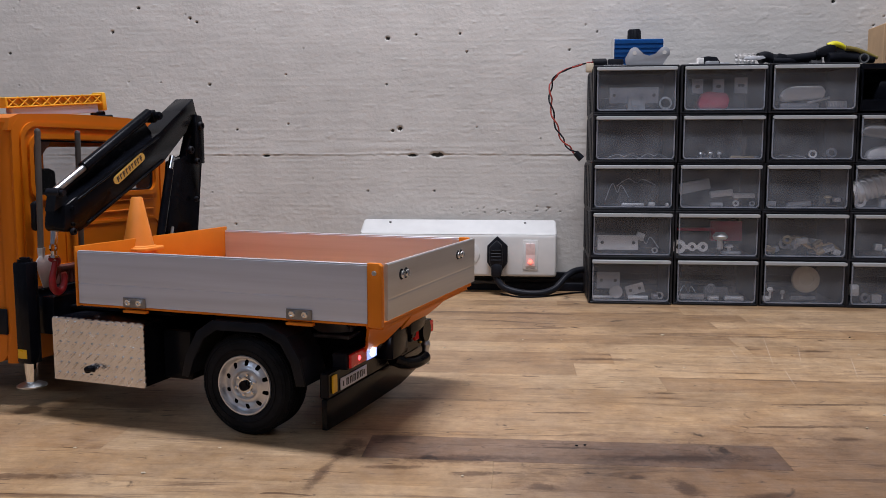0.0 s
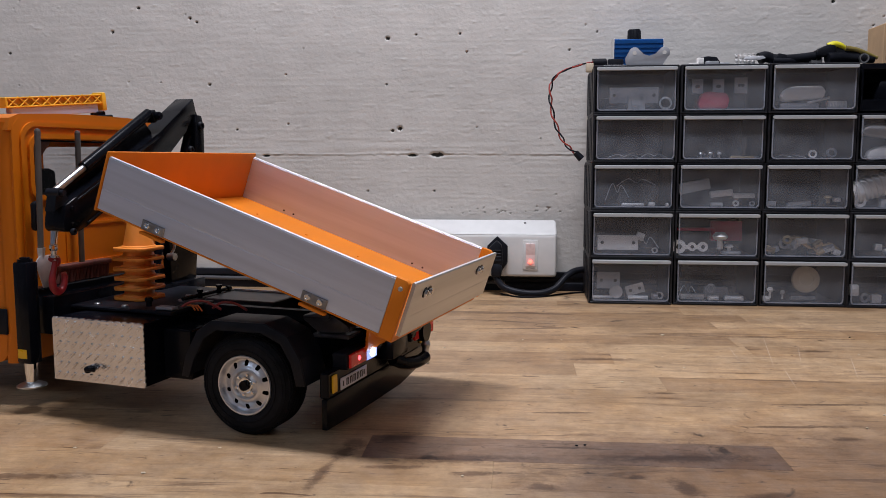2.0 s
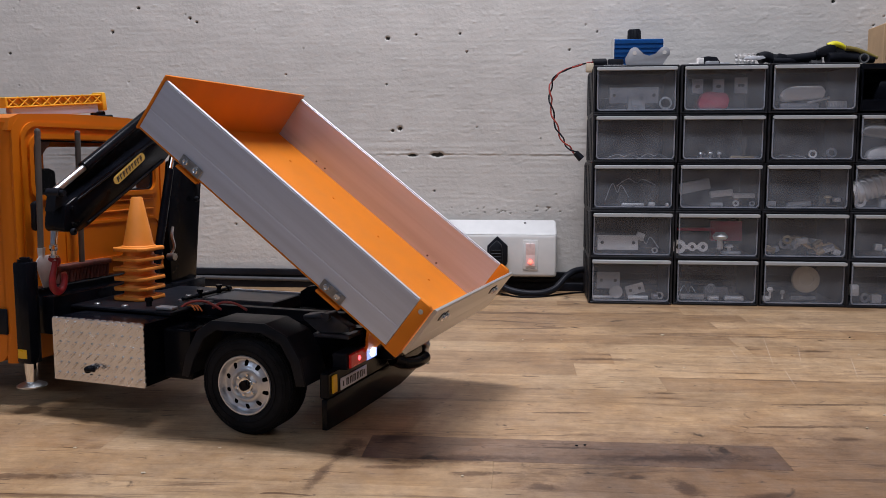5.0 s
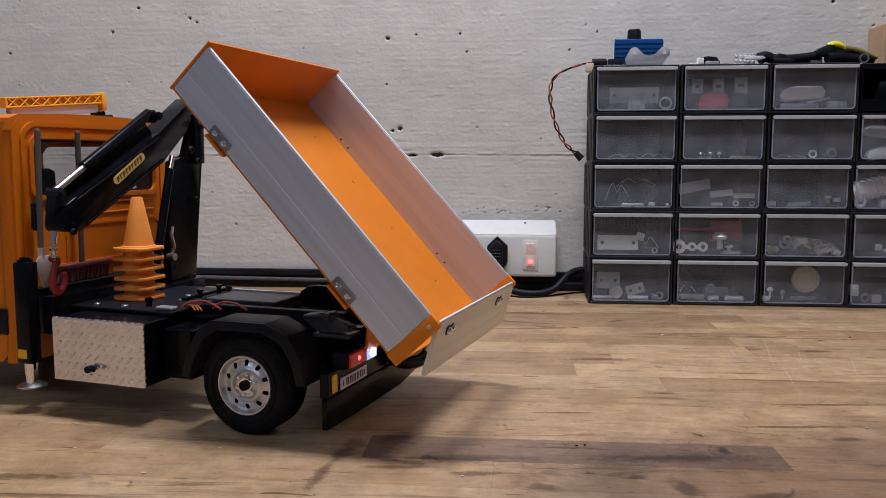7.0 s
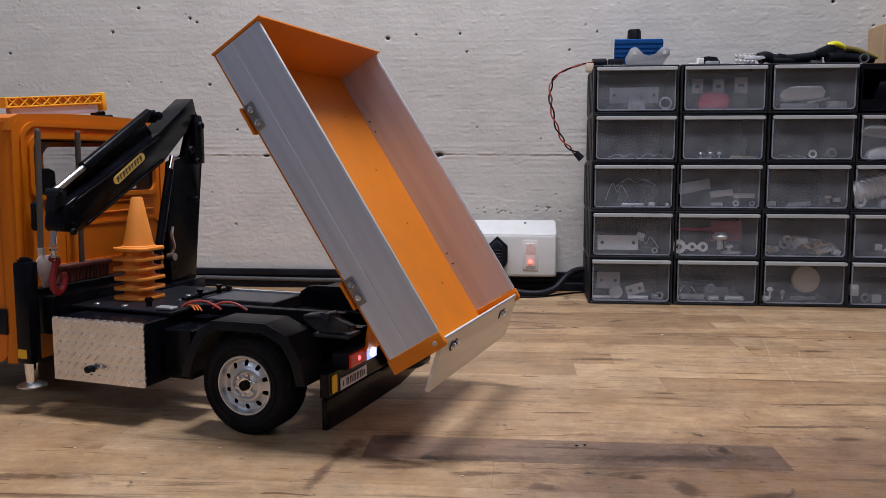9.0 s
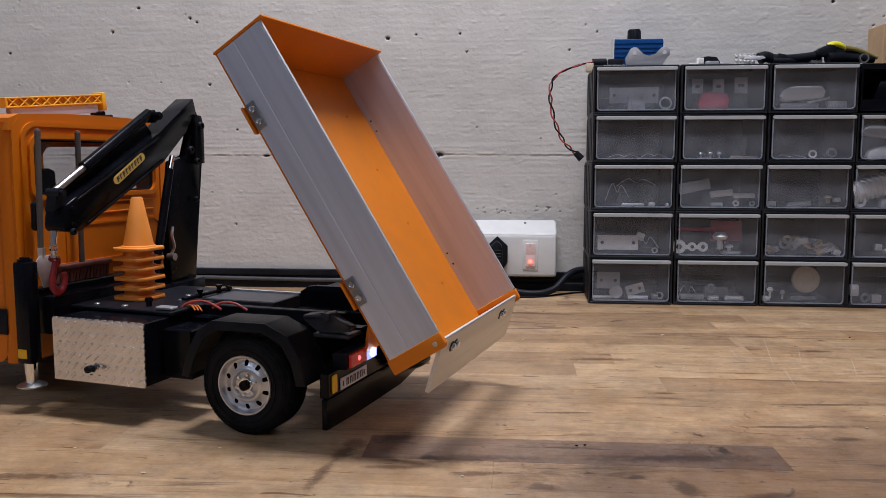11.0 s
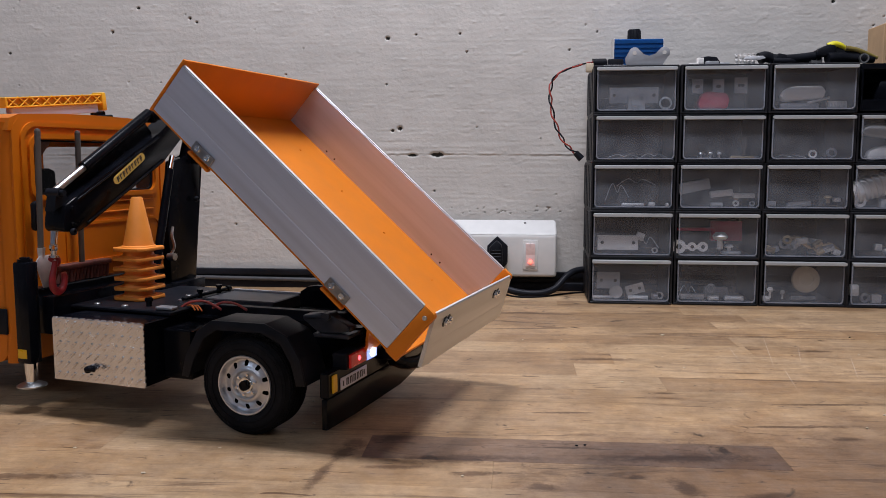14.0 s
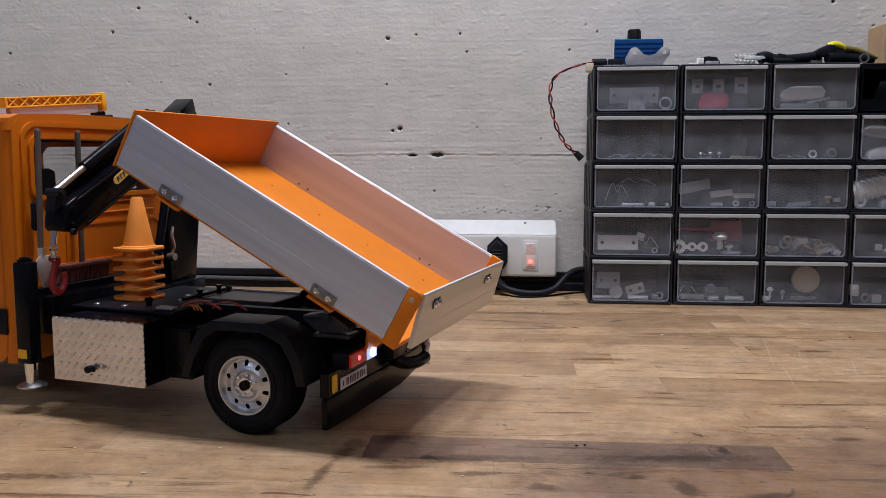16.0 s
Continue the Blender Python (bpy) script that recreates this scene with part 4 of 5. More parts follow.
lathe(bm, [(0, 0.004), (0.003, 0.003), (0.004, 0), (0.003, -0.003), (0, -0.004)], pose(-0.006, 0.152, 0.038), 14)
part("tow_pin", bm, STEEL, TRUCK)

# ---- cab ----
def cab():
    body = thing("cab")
    body.parent = TRUCK
    y0, y1, zt, xr = 0.012, 0.188, 0.2215, -0.283
    bm = B()
    ring_plate(bm, round_rect(y0, y1, 0.032, zt, 0.016), round_rect(0.0300, 0.170, 0.1600, 0.2030, 0.007), "x", xr - 0.004, xr)
    part("rear_wall", bm, CABPAINT, body)
    for o, q, h in (((0.0190, 0.182, 0.100, 0.2165, 0.014), (0.0225, 0.178, 0.104, 0.2130, 0.012), 0.0016), ((0.0262, 0.1745, 0.1560, 0.2075, 0.011), (0.0300, 0.1705, 0.1598, 0.2038, 0.008), 0.0022), ((0.060, 0.176, 0.060, 0.136, 0.008), (0.0625, 0.1735, 0.0625, 0.1335, 0.007), 0.001)):
        part("pressed_bead", ring_plate(B(), round_rect(*o), round_rect(*q), "x", xr - 0.001, xr + h), CABPAINT, body)
    for z in (0.142, 0.151):
        part("pressed_rib", box(B(), xr - 0.001, xr + 0.0012, 0.085, 0.168, z, z + 0.0016, 0.0006, 1), CABPAINT, body)
    bm = B()
    ring_plate(bm, round_rect(0.0302, 0.1698, 0.1602, 0.2028, 0.007), round_rect(0.0316, 0.1684, 0.1616, 0.2014, 0.006), "x", xr - 0.003, xr - 0.001)
    part("window_seal", bm, BLACKP, body)
    part("rear_window", prism(B(), round_rect(0.0312, 0.1690, 0.1610, 0.2020, 0.006), "x", xr - 0.0025, xr - 0.0015), GLASS, body).visible_shadow = False
    # rounded rear corners, sides and roof
    for y, s in ((y0, 1), (y1, -1)):
        bm = B()
        ring_plate(bm, round_rect(-0.455, xr - 0.010, 0.032, zt - 0.012, 0.012), round_rect(-0.435, -0.318, 0.140, 0.2000, 0.010), "y", min(y - s * 0.004, y), max(y - s * 0.004, y))
        part("side_panel", bm, CABPAINT, body)
        bm = B()
        prof = [(xr, y + s * 0.004)] + [(xr - 0.010 + 0.010 * math.cos(a), y + s * 0.006 - s * 0.010 * math.sin(a)) for a in np.linspace(0.15, math.pi / 2, 8)] + [(xr - 0.0115, y - s * 0.004), (xr - 0.0115, y + s * 0.004)]
        prism(bm, prof, "z", 0.032, zt - 0.006, 0.0)
        part("corner_pillar", bm, CABPAINT, body)
        bm = B()
        box(bm, -0.330, xr - 0.0085, min(y - s * 0.0062, y - s * 0.0041), max(y - s * 0.0062, y - s * 0.0041), 0.0545, 0.0745, 0.001, 2)
        part("rub_strip", bm, BLACKP, body)
    bm = B()
    prism(bm, [(y0 - 0.003, zt - 0.012), (y0 - 0.001, zt - 0.003), (y0 + 0.008, zt + 0.0005), (0.06, zt + 0.0025), (0.10, zt + 0.0030), (0.14, zt + 0.0025), (y1 - 0.008, zt + 0.0005), (y1 + 0.001, zt - 0.003), (y1 + 0.003, zt - 0.012), (y1 - 0.004, zt - 0.012), (y1 - 0.012, zt - 0.004), (y0 + 0.012, zt - 0.004), (y0 + 0.004, zt - 0.012)], "x", -0.42, xr - 0.0002, 0.0)
    part("roof", bm, CABPAINT, body)
    part("headliner", box(B(), -0.415, xr - 0.006, 0.020, 0.180, 0.2070, 0.2155, 0.001, 1), TRIM, body)
    bm = B()
    prism(bm, [(-0.42, 0.218), (-0.425, 0.218), (-0.475, 0.125), (-0.468, 0.125)], "y", 0.016, 0.184)
    part("windscreen", bm, GLASS, body).visible_shadow = False
    bm = B()
    prism(bm, [(-0.455, 0.040), (-0.455, 0.124), (-0.50, 0.118), (-0.525, 0.100), (-0.530, 0.045), (-0.522, 0.040)], "y", 0.013, 0.187, 0.006)
    part("bonnet", bm, CABPAINT, body)
    part("windscreen_header", prism(B(), [(-0.4100, 0.2068), (-0.4240, 0.2068), (-0.4330, 0.1890), (-0.4270, 0.1880)], "y", 0.020, 0.180, 0.001), TRIM, body)
    for y in (0.020, 0.174):
        part("windscreen_pillar", prism(B(), [(-0.4240, 0.2068), (-0.4330, 0.2068), (-0.4720, 0.1300), (-0.4640, 0.1300)], "y", y, y + 0.006, 0.001), TRIM, body)
    bm = B()
    for y in (0.050, 0.118):
        box(bm, -0.335, -0.318, y, y + 0.052, 0.07, 0.152, 0.006)
        box(bm, -0.333, -0.321, y + 0.006, y + 0.044, 0.150, 0.1800, 0.005)
        box(bm, -0.380, -0.330, y, y + 0.052, 0.07, 0.098, 0.006)
    part("seat", bm, BLACKP, body)
    part("cab_floor", box(B(), -0.455, -0.288, 0.020, 0.180, 0.045, 0.052), BLACKP, body)


cab()


def light_bar():
    m = pose(-0.331, 0.1035, 0.2345, 5.5) @ pose(0, 0, -0.2362)
    w = 0.0535
    bar = part("light_bar", box(B(), -0.003, 0.003, -w + 0.005, w - 0.004, 0.2275, 0.2355, 0.0006, 1), PALEBLUE, TRUCK, "roof light bar with a yellow lattice", m)
    bm = B()
    y0, y1, z0, z1, x0, x1 = -w, w, 0.2355, 0.2440, -0.005, 0.005
    box(bm, x0, x1, y0, y1, z0, z0 + 0.0012, 0.0003, 1)
    box(bm, x0, x1, y0, y1, z1 - 0.0012, z1, 0.0003, 1)
    n = 9
    for k in range(n):
        a, b = y0 + (y1 - y0) * k / n, y0 + (y1 - y0) * (k + 1) / n
        for p, q in (((a, z0), (b, z1)), ((a, z1), (b, z0))):
            cyl(bm, (x1 - 0.0006, *p), (x1 - 0.0006, *q), 0.0006, n=6)
    box(bm, x0, x1, y0 - 0.0015, y0 + 0.001, z0, z1, 0.0004, 1)
    box(bm, -0.006, 0.006, w - 0.001, w + 0.0045, 0.2290, 0.2455, 0.0012)
    part("lattice", bm, YELLOW, bar, "yellow plastic lattice")
    part("amber_lens", box(B(), -0.003, 0.003, y0 + 0.001, y1 - 0.001, z0 + 0.0012, z1 - 0.0012), AMBER, bar)
    for y in (-w + 0.002, w - 0.004):
        bm = B()
        box(bm, -0.005, 0.005, y - 0.003, y + 0.007, 0.2225, 0.2285, 0.001, 1)
        box(bm, -0.009, 0.009, y - 0.008, y + 0.012, 0.2225, 0.2250, 0.001, 1)
        part("bar_foot", bm, BLACK, bar)


light_bar()


# ---- crane, stabilisers and tools behind the cab ----
def crane():
    x0, x1 = -0.254, -0.235
    base = thing("loader_crane")
    base.parent = TRUCK
    bm = B()
    prism(bm, [(0.023, 0.160), (0.119, 0.2095), (0.150, 0.2300), (0.1682, 0.2423), (0.172, 0.231), (0.1568, 0.2113), (0.1244, 0.1849), (0.0310, 0.1366), (0.0255, 0.1340), (0.0125, 0.1345), (0.0100, 0.1368), (0.0100, 0.1420), (0.0125, 0.1545)], "x", x0, x1, 0.0012)
    for p, q in (((0.0330, 0.1398), (0.1240, 0.1871)), ((0.0240, 0.1575), (0.1180, 0.2060))):
        cyl(bm, (x1 + 0.0001, *p), (x1 + 0.0001, *q), 0.0009, n=8)
    for p in ((0.0180, 0.1400), (0.0180, 0.1520)):
        bolt_head(bm, (x1, *p), (1, 0, 0), 0.0018, 0.0014)
    part("boom", bm, BLACK, base, "folded black crane boom")
    bm = B()
    prism(bm, [(0.164, 0.2380), (0.1700, 0.2400), (0.1806, 0.2248), (0.1820, 0.1837), (0.1745, 0.1294), (0.1690, 0.0790), (0.1330, 0.0790), (0.1310, 0.1280), (0.1400, 0.1860), (0.1480, 0.1880), (0.1610, 0.1900), (0.1680, 0.2085)], "x", x0 + 0.008, x1 - 0.003, 0.0012)
    part("column", bm, BLACK, base)
    bm = B()
    prism(bm, [(0.1685, 0.2200), (0.1700, 0.2280), (0.1780, 0.2270), (0.1812, 0.2180), (0.1812, 0.1840), (0.1660, 0.1840)], "x", x1 - 0.003, x1 + 0.0012, 0.0008)
    part("link_plate", bm, BLACK, base)
    for p, r in (((0.1755, 0.2180), 0.0038), ((0.1690, 0.1860), 0.0030), ((0.1660, 0.1520), 0.0024), ((0.1600, 0.1960), 0.0036), ((0.0165, 0.1345), 0.0026)):
        part("pivot_pin", bolt_head(B(), (x1 + 0.001, *p), (1, 0, 0), r, 0.0026), BLACKP, base)
    # lifting ram beside the column
    bm = B()
    cyl(bm, (-0.236, 0.1335, 0.1795), (-0.236, 0.1090, 0.0900), 0.0036, n=20)
    part("ram_barrel", bm, BLACK, base)
    bm = B()
    cyl(bm, (-0.236, 0.1375, 0.1905), (-0.236, 0.1330, 0.1780), 0.0024, n=16)
    part("ram_rod", bm, CHROME, base)
    # folding ram along the back of the boom
    bm = B()
    cyl(bm, (-0.243, 0.040, 0.1815), (-0.243, 0.1170, 0.2262), 0.0044, n=20)
    box(bm, -0.248, -0.238, -0.003, 0.003, -0.005, 0.005, 0.001, m=Matrix.Translation((0, 0.1195, 0.2240)) @ pose(0, 0, 0, 30))
    cyl(bm, (-0.249, 0.1215, 0.2245), (-0.235, 0.1215, 0.2245), 0.0034, n=18)
    cyl(bm, (-0.235, 0.1215, 0.2245), (-0.2335, 0.1215, 0.2245), 0.0024, n=6)
    part("folding_ram", bm, BLACK, base)
    part("ram_web", prism(B(), [(0.022, 0.1595), (0.016, 0.1660), (0.111, 0.2210), (0.122, 0.2100)], "x", -0.250, -0.244, 0.0006), BLACK, base)
    bm = B()
    cyl(bm, (-0.243, 0.0110, 0.1648), (-0.243, 0.0405, 0.1818), 0.0026, n=16)
    part("folding_ram_rod", bm, STEEL, base)
    bm = B()
    cyl(bm, (-0.248, 0.0095, 0.1635), (-0.236, 0.0095, 0.1635), 0.0034, n=18)
    cyl(bm, (-0.236, 0.0095, 0.1635), (-0.233, 0.0095, 0.1635), 0.0022, n=12)
    prism(bm, [(0.004, 0.150), (0.008, 0.167), (0.013, 0.166), (0.020, 0.157)], "x", -0.247, -0.238, 0.0006)
    part("ram_eye", bm, BLACKP, base)
    bm = B()
    # maker's plate: rounded yellow sign with plain dark strokes
    cx, cz, ang, lh, ll = 0.0810, 0.1805, 31.0, 0.0034, 0.0175
    pl = Matrix.Translation((x1 + 0.0003, cx, cz)) @ pose(0, 0, 0, ang, 0, 0)
    outline = [(ll * 1.0 * sgn + lh * 1.0 * math.sin(a) * 1.0, lh * math.cos(a)) for sgn, rng in ((1, np.linspace(0, math.pi, 9)), (-1, np.linspace(math.pi, 2 * math.pi, 9))) for a in rng]
    prism(bm, outline, "x", -0.0004, 0.0006)
    for k in range(9):
        yk = -0.0160 + k * 0.0040
        box(bm, 0.0006, 0.0009, yk - 0.0013, yk - 0.0004, -0.0021, 0.0021, mi=1)
        box(bm, 0.0006, 0.0009, yk - 0.0003, yk + 0.0012, 0.0010, 0.0021, mi=1)
        if k % 2 == 0:
            box(bm, 0.0006, 0.0009, yk - 0.0003, yk + 0.0012, -0.0004, 0.0004, mi=1)
    bmesh.ops.transform(bm, matrix=pl, verts=bm.verts)
    part("maker_sign", bm, [LABELY, INK], base, "rounded yellow sign with dark bars")
    bm = B()
    tube(bm, [(-0.2340, 0.1285, 0.1060), (-0.2315, 0.1300, 0.112), (-0.2325, 0.1285, 0.122), (-0.2340, 0.1320, 0.129)], 0.0012, 8)
    part("hydraulic_hose", bm, STEEL, base)
    part("hose_union", cyl(B(), (-0.236, 0.1275, 0.1035), (-0.229, 0.1275, 0.1035), 0.0032, n=14), STEEL, base)
    part("crane_base", box(B(), -0.262, -0.233, 0.112, 0.176, 0.0600, 0.0800, 0.002), BLACK, base)
    # hook
    bm = B()
    cyl(bm, (-0.2495, 0.0150, 0.1360), (-0.2495, 0.0135, 0.1250), 0.0030, 0.0024, n=12)
    lathe(bm, [(0.0036, -0.0008), (0.0036, 0.0008), (0.0020, 0.0008), (0.0020, -0.0008), (0.0036, -0.0008)], pose(-0.2495, 0.0133, 0.1225, 0, 90, 0), 18)
    cyl(bm, (-0.2495, 0.0130, 0.1200), (-0.2495, 0.0130, 0.1160), 0.0022, 0.0020, n=12)
    cyl(bm, (-0.2495, 0.0130, 0.1165), (-0.2495, 0.0130, 0.1150), 0.0036, n=14)
    part("hook_swivel", bm, CHROME, base)
    bm = B()
    tube(bm, [(-0.2495, 0.0095, 0.1135), (-0.2495, 0.0140, 0.1155), (-0.2495, 0.0175, 0.1125), (-0.2495, 0.0153, 0.1085)], 0.0018, 10)
    tube(bm, [(-0.2495, 0.0140, 0.1125), (-0.2495, 0.0125, 0.1060), (-0.2495, 0.0105, 0.0990), (-0.2495, 0.0113, 0.0925), (-0.2495, 0.0157, 0.0890), (-0.2495, 0.0207, 0.0920), (-0.2495, 0.0225, 0.0985), (-0.2495, 0.0217, 0.1025)], lambda t: 0.0030 * (1 - 0.35 * abs(2 * t - 1.1)), 12)
    part("hook", bm, HOOKRED, base, "dark red crane hook")


crane()


def stabiliser(y, s):
    ya, yb = min(y, y + s * 0.011), max(y, y + s * 0.011)
    bm = B()
    box(bm, -0.2720, -0.2590, ya, yb, 0.0365, 0.1125, 0.0012)
    cyl(bm, (-0.2655, (ya + yb) / 2, 0.1125), (-0.2655, (ya + yb) / 2, 0.1145), 0.0054, n=20)
    box(bm, -0.269, -0.262, (ya + yb) / 2 - 0.002, (ya + yb) / 2 + 0.002, 0.1145, 0.1160, 0.0005, 1)
    leg = part("stabiliser", bm, BLACK, TRUCK, "black stabiliser leg with a chrome foot, raised")
    bm = B()
    yc = (ya + yb) / 2
    cyl(bm, (-0.2650, yc, 0.0210), (-0.2650, yc, 0.0370), 0.0040, n=18)
    cyl(bm, (-0.2650, yc, 0.0285), (-0.2650, yc, 0.0375), 0.0048, n=18)
    part("leg_rod", bm, CHROME, leg)
    bm = B()
    lathe(bm, [(0, 0.0035), (0.0045, 0.003), (0.0090, 0.0012), (0.0105, 0.0004), (0.0105, -0.0006), (0, -0.0006)], pose(-0.2650, yc, 0.0193), 28)
    part("foot_plate", bm, STEEL, leg)
    bm = B()
    box(bm, -0.2710, -0.2625, min(y - s * 0.0004, y + s * 0.001), max(y - s * 0.0004, y + s * 0.001), 0.0405, 0.0475, 0.0003, 1)
    part("warning_patch", bm, REFLECT, leg, "yellow warning patch")


stabiliser(-0.004, 1)
stabiliser(WD + 0.004, -1)
bm = B()
box(bm, -0.2685, -0.2520, 0.013, WD - 0.013, 0.0560, 0.0850, 0.0015)
box(bm, -0.2800, -0.2690, 0.014, WD - 0.014, 0.0600, 0.0900, 0.001, 1)
part("stabiliser_beam", bm, BLACK, TRUCK)

part("rubber_buffer", box(B(), -0.2795, -0.2735, 0.0210, 0.0295, 0.1330, 0.1560, 0.003), BLACKP, TRUCK)
shovel = thing("shovel", TRUCK.matrix_world @ pose(0.003, 0.0075, 0), "small steel shovel with a grey-brown handle behind the cab", "shovel")
bm = B()
cyl(bm, (-0.2715, 0.0120, 0.107), (-0.2715, 0.0150, 0.2090), 0.0022, n=14)
lathe(bm, [(0.0022, 0), (0.0017, 0.0015), (0, 0.002)], pose(-0.2715, 0.0150, 0.2090), 14)
part("handle", bm, WOODROD, shovel)
bm = B()
prism(bm, [(0.0045, 0.1105), (0.0085, 0.1150), (0.0225, 0.1150), (0.0250, 0.1110), (0.0225, 0.0905), (0.0110, 0.0905)], "x", -0.2700, -0.2690, 0.0003)
cyl(bm, (-0.2712, 0.0120, 0.1030), (-0.2712, 0.0124, 0.1210), 0.0014, 0.0030, n=14)
part("blade", bm, SHEET, shovel)

broom = thing("broom", TRUCK.matrix_world.copy(), "small broom with brown bristles leaning behind the cab", "broom")
bm = B()
cyl(bm, (-0.2745, 0.0675, 0.104), (-0.2745, 0.0690, 0.2090), 0.0022, n=14)
lathe(bm, [(0.0022, 0), (0.0017, 0.0015), (0, 0.002)], pose(-0.2745, 0.0690, 0.2090), 14)
part("handle", bm, WOODROD, broom)
part("head", box(B(), -0.2790, -0.2690, 0.0400, 0.0960, 0.1005, 0.1045, 0.001), BROOM, broom)
rs = random.Random(2)
bm = B()
for k in range(15):
    for xx in (-0.2765, -0.2715):
        y = 0.042 + k * 0.0037
        cyl(bm, (xx, y, 0.1010), (xx + rs.uniform(-0.001, 0.001), y - 0.003 + rs.uniform(-0.0006, 0.0006), 0.0905), 0.0012, 0.0016, 6)
tagged(part("bristles", bm, BROOM, broom), kind="stuff")


def traffic_cone():
    bm = B()
    s = 0.0158
    prism(bm, round_rect(-s, s, -s, s, 0.0045, 1), "z", 0.0, 0.0026, 0.0005)
    lathe(bm, [(0.0140, 0.0020), (0.0132, 0.0036), (0.0118, 0.0041), (0.0044, 0.0415), (0.0039, 0.0422), (0.0032, 0.0420), (0.0032, 0.0410), (0.0, 0.0410)], None, 32)
    me = mesh_of(bm, "traffic_cone", CONE)
    return me


cone_mesh = traffic_cone()
for k in range(6):
    ob = new("traffic_cone", cone_mesh)
    ob.matrix_world = TRUCK.matrix_world @ pose(-0.2210 + 0.0004 * (k % 3 - 1), 0.0715, 0.0768 + 0.0078 * k, 0, 0, (0, 2, -1.5, 1, -2, 0.5)[k])
    tagged(ob, "orange plastic miniature traffic cone in a stack on the deck", "traffic cone", "stack of traffic cones")

# ---- things on top of the drawer stack ----
TOP = 0.3064


def on_stack(name, u, v, label, category, turn=0.0, z=TOP, group=""):
    return thing(name, KM @ pose(u, v, z, 0, 0, turn), label, category, group)


t = on_stack("speed_controller", 0.028, 0.040, "blue finned aluminium module with a black knob", "electronic module")
bm = B()
box(bm, 0.0012, 0.064, 0, 0.030, 0.0005, 0.0375, 0.0008, 1)
part("body", bm, BLUE, t)
for k in range(6):
    part("fin", box(B(), 0.0012, 0.064, -0.0018, -0.0001, 0.003 + k * 0.0057, 0.0060 + k * 0.0057), BLUE, t)
for x in (0.0, 0.064):
    part("end_plate", box(B(), x, x + 0.0012, -0.002, 0.031, 0, 0.0385, 0.0004, 1), WHITE, t)
bm = B()
lathe(bm, [(0.0085, 0.0), (0.0080, 0.0125), (0.0074, 0.0135), (0, 0.0135)], pose(0.028, 0.012, 0.0375), 28)
for k in range(14):
    a = 2 * math.pi * k / 14
    cyl(bm, (0.028 + 0.0083 * math.cos(a), 0.012 + 0.0083 * math.sin(a), 0.0385), (0.028 + 0.0080 * math.cos(a), 0.012 + 0.0080 * math.sin(a), 0.0495), 0.0007, n=6)
part("knob", bm, BLACKP, t)

t = on_stack("metal_bracket", 0.040, 0.016, "grey sheet metal bracket with two round holes", "bracket")
bm = B()


def lobe():
    o = [(0.004, 0.0), (0.0015, 0.004), (0.001, 0.010)]
    c1, c2 = (0.0125, 0.0165), (0.0500, 0.0170)
    o += [(c1[0] + 0.0072 * math.cos(a), c1[1] + 0.0072 * math.sin(a)) for a in np.linspace(2.9, 0.7, 9)]
    o += [(0.024, 0.0145), (0.031, 0.0125), (0.039, 0.0150)]
    o += [(c2[0] + 0.0072 * math.cos(a), c2[1] + 0.0072 * math.sin(a)) for a in np.linspace(2.1, -0.9, 11)]
    o += [(0.049, 0.004), (0.0475, 0.0)]
    return o


prism(bm, lobe(), "y", 0, 0.0022, 0.0004)
box(bm, -0.026, 0.047, 0.0, 0.014, 0.0, 0.0018, 0.0004, 1)
part("plate", bm, GREYMETAL, t)
for cxx, czz in ((0.0125, 0.0165), (0.0500, 0.0170)):
    part("hole", lathe(B(), [(0.0026, 0.0002), (0, 0.0002)], pose(cxx, -0.0001, czz, 90), 18), WALL, t)

t = on_stack("wire_connector", 0.004, 0.026, "black connector with a twisted red and black lead", "connector")
bm = B()
cyl(bm, (-0.003, 0, 0.005), (0.014, 0.002, 0.0065), 0.0062, 0.0050, n=18)
box(bm, 0.016, 0.036, -0.002, 0.010, 0.0, 0.0105, 0.0016)
part("body", bm, BLACKP, t)
part("cream_plug", box(B(), -0.012, -0.002, -0.004, 0.006, -0.006, 0.005, 0.001), WOODDISC, t)


def strand(phase):
    line = [(0.0016, 0.3124), (-0.0100, 0.3112), (-0.0202, 0.3083), (-0.0320, 0.3045), (-0.0420, 0.2998), (-0.0490, 0.2930), (-0.0528, 0.2853), (-0.0540, 0.2720), (-0.0525, 0.2596), (-0.0495, 0.2440), (-0.0447, 0.2301), (-0.0395, 0.2180), (-0.0332, 0.2079), (-0.0250, 0.2000), (-0.0182, 0.1953)]
    out = []
    for i in range(len(line) - 1):
        for k in range(6):
            f = (i * 6 + k)
            p = Vector(line[i]).lerp(Vector(line[i + 1]), k / 6)
            a = f * 0.42 + phase
            out.append((p[0] + 0.0019 * math.cos(a), 0.0019 * math.sin(a), p[1] + 0.0008 * math.sin(a + 0.8) - TOP))
    return [(x - 0.004, y, z) for x, y, z in out]


bm = B()
tube(bm, strand(0), 0.0011, 6, sub=2)
part("red_wire", bm, WIRERED, t)
bm = B()
tube(bm, strand(math.pi), 0.0011, 6, sub=2)
part("black_wire", bm, BLACKP, t)
bm = B()
cyl(bm, (-0.0235, 0, 0.1965 - TOP), (-0.0155, 0, 0.1880 - TOP), 0.0042, 0.0048, n=14)
part("jack", bm, BLACKP, t)

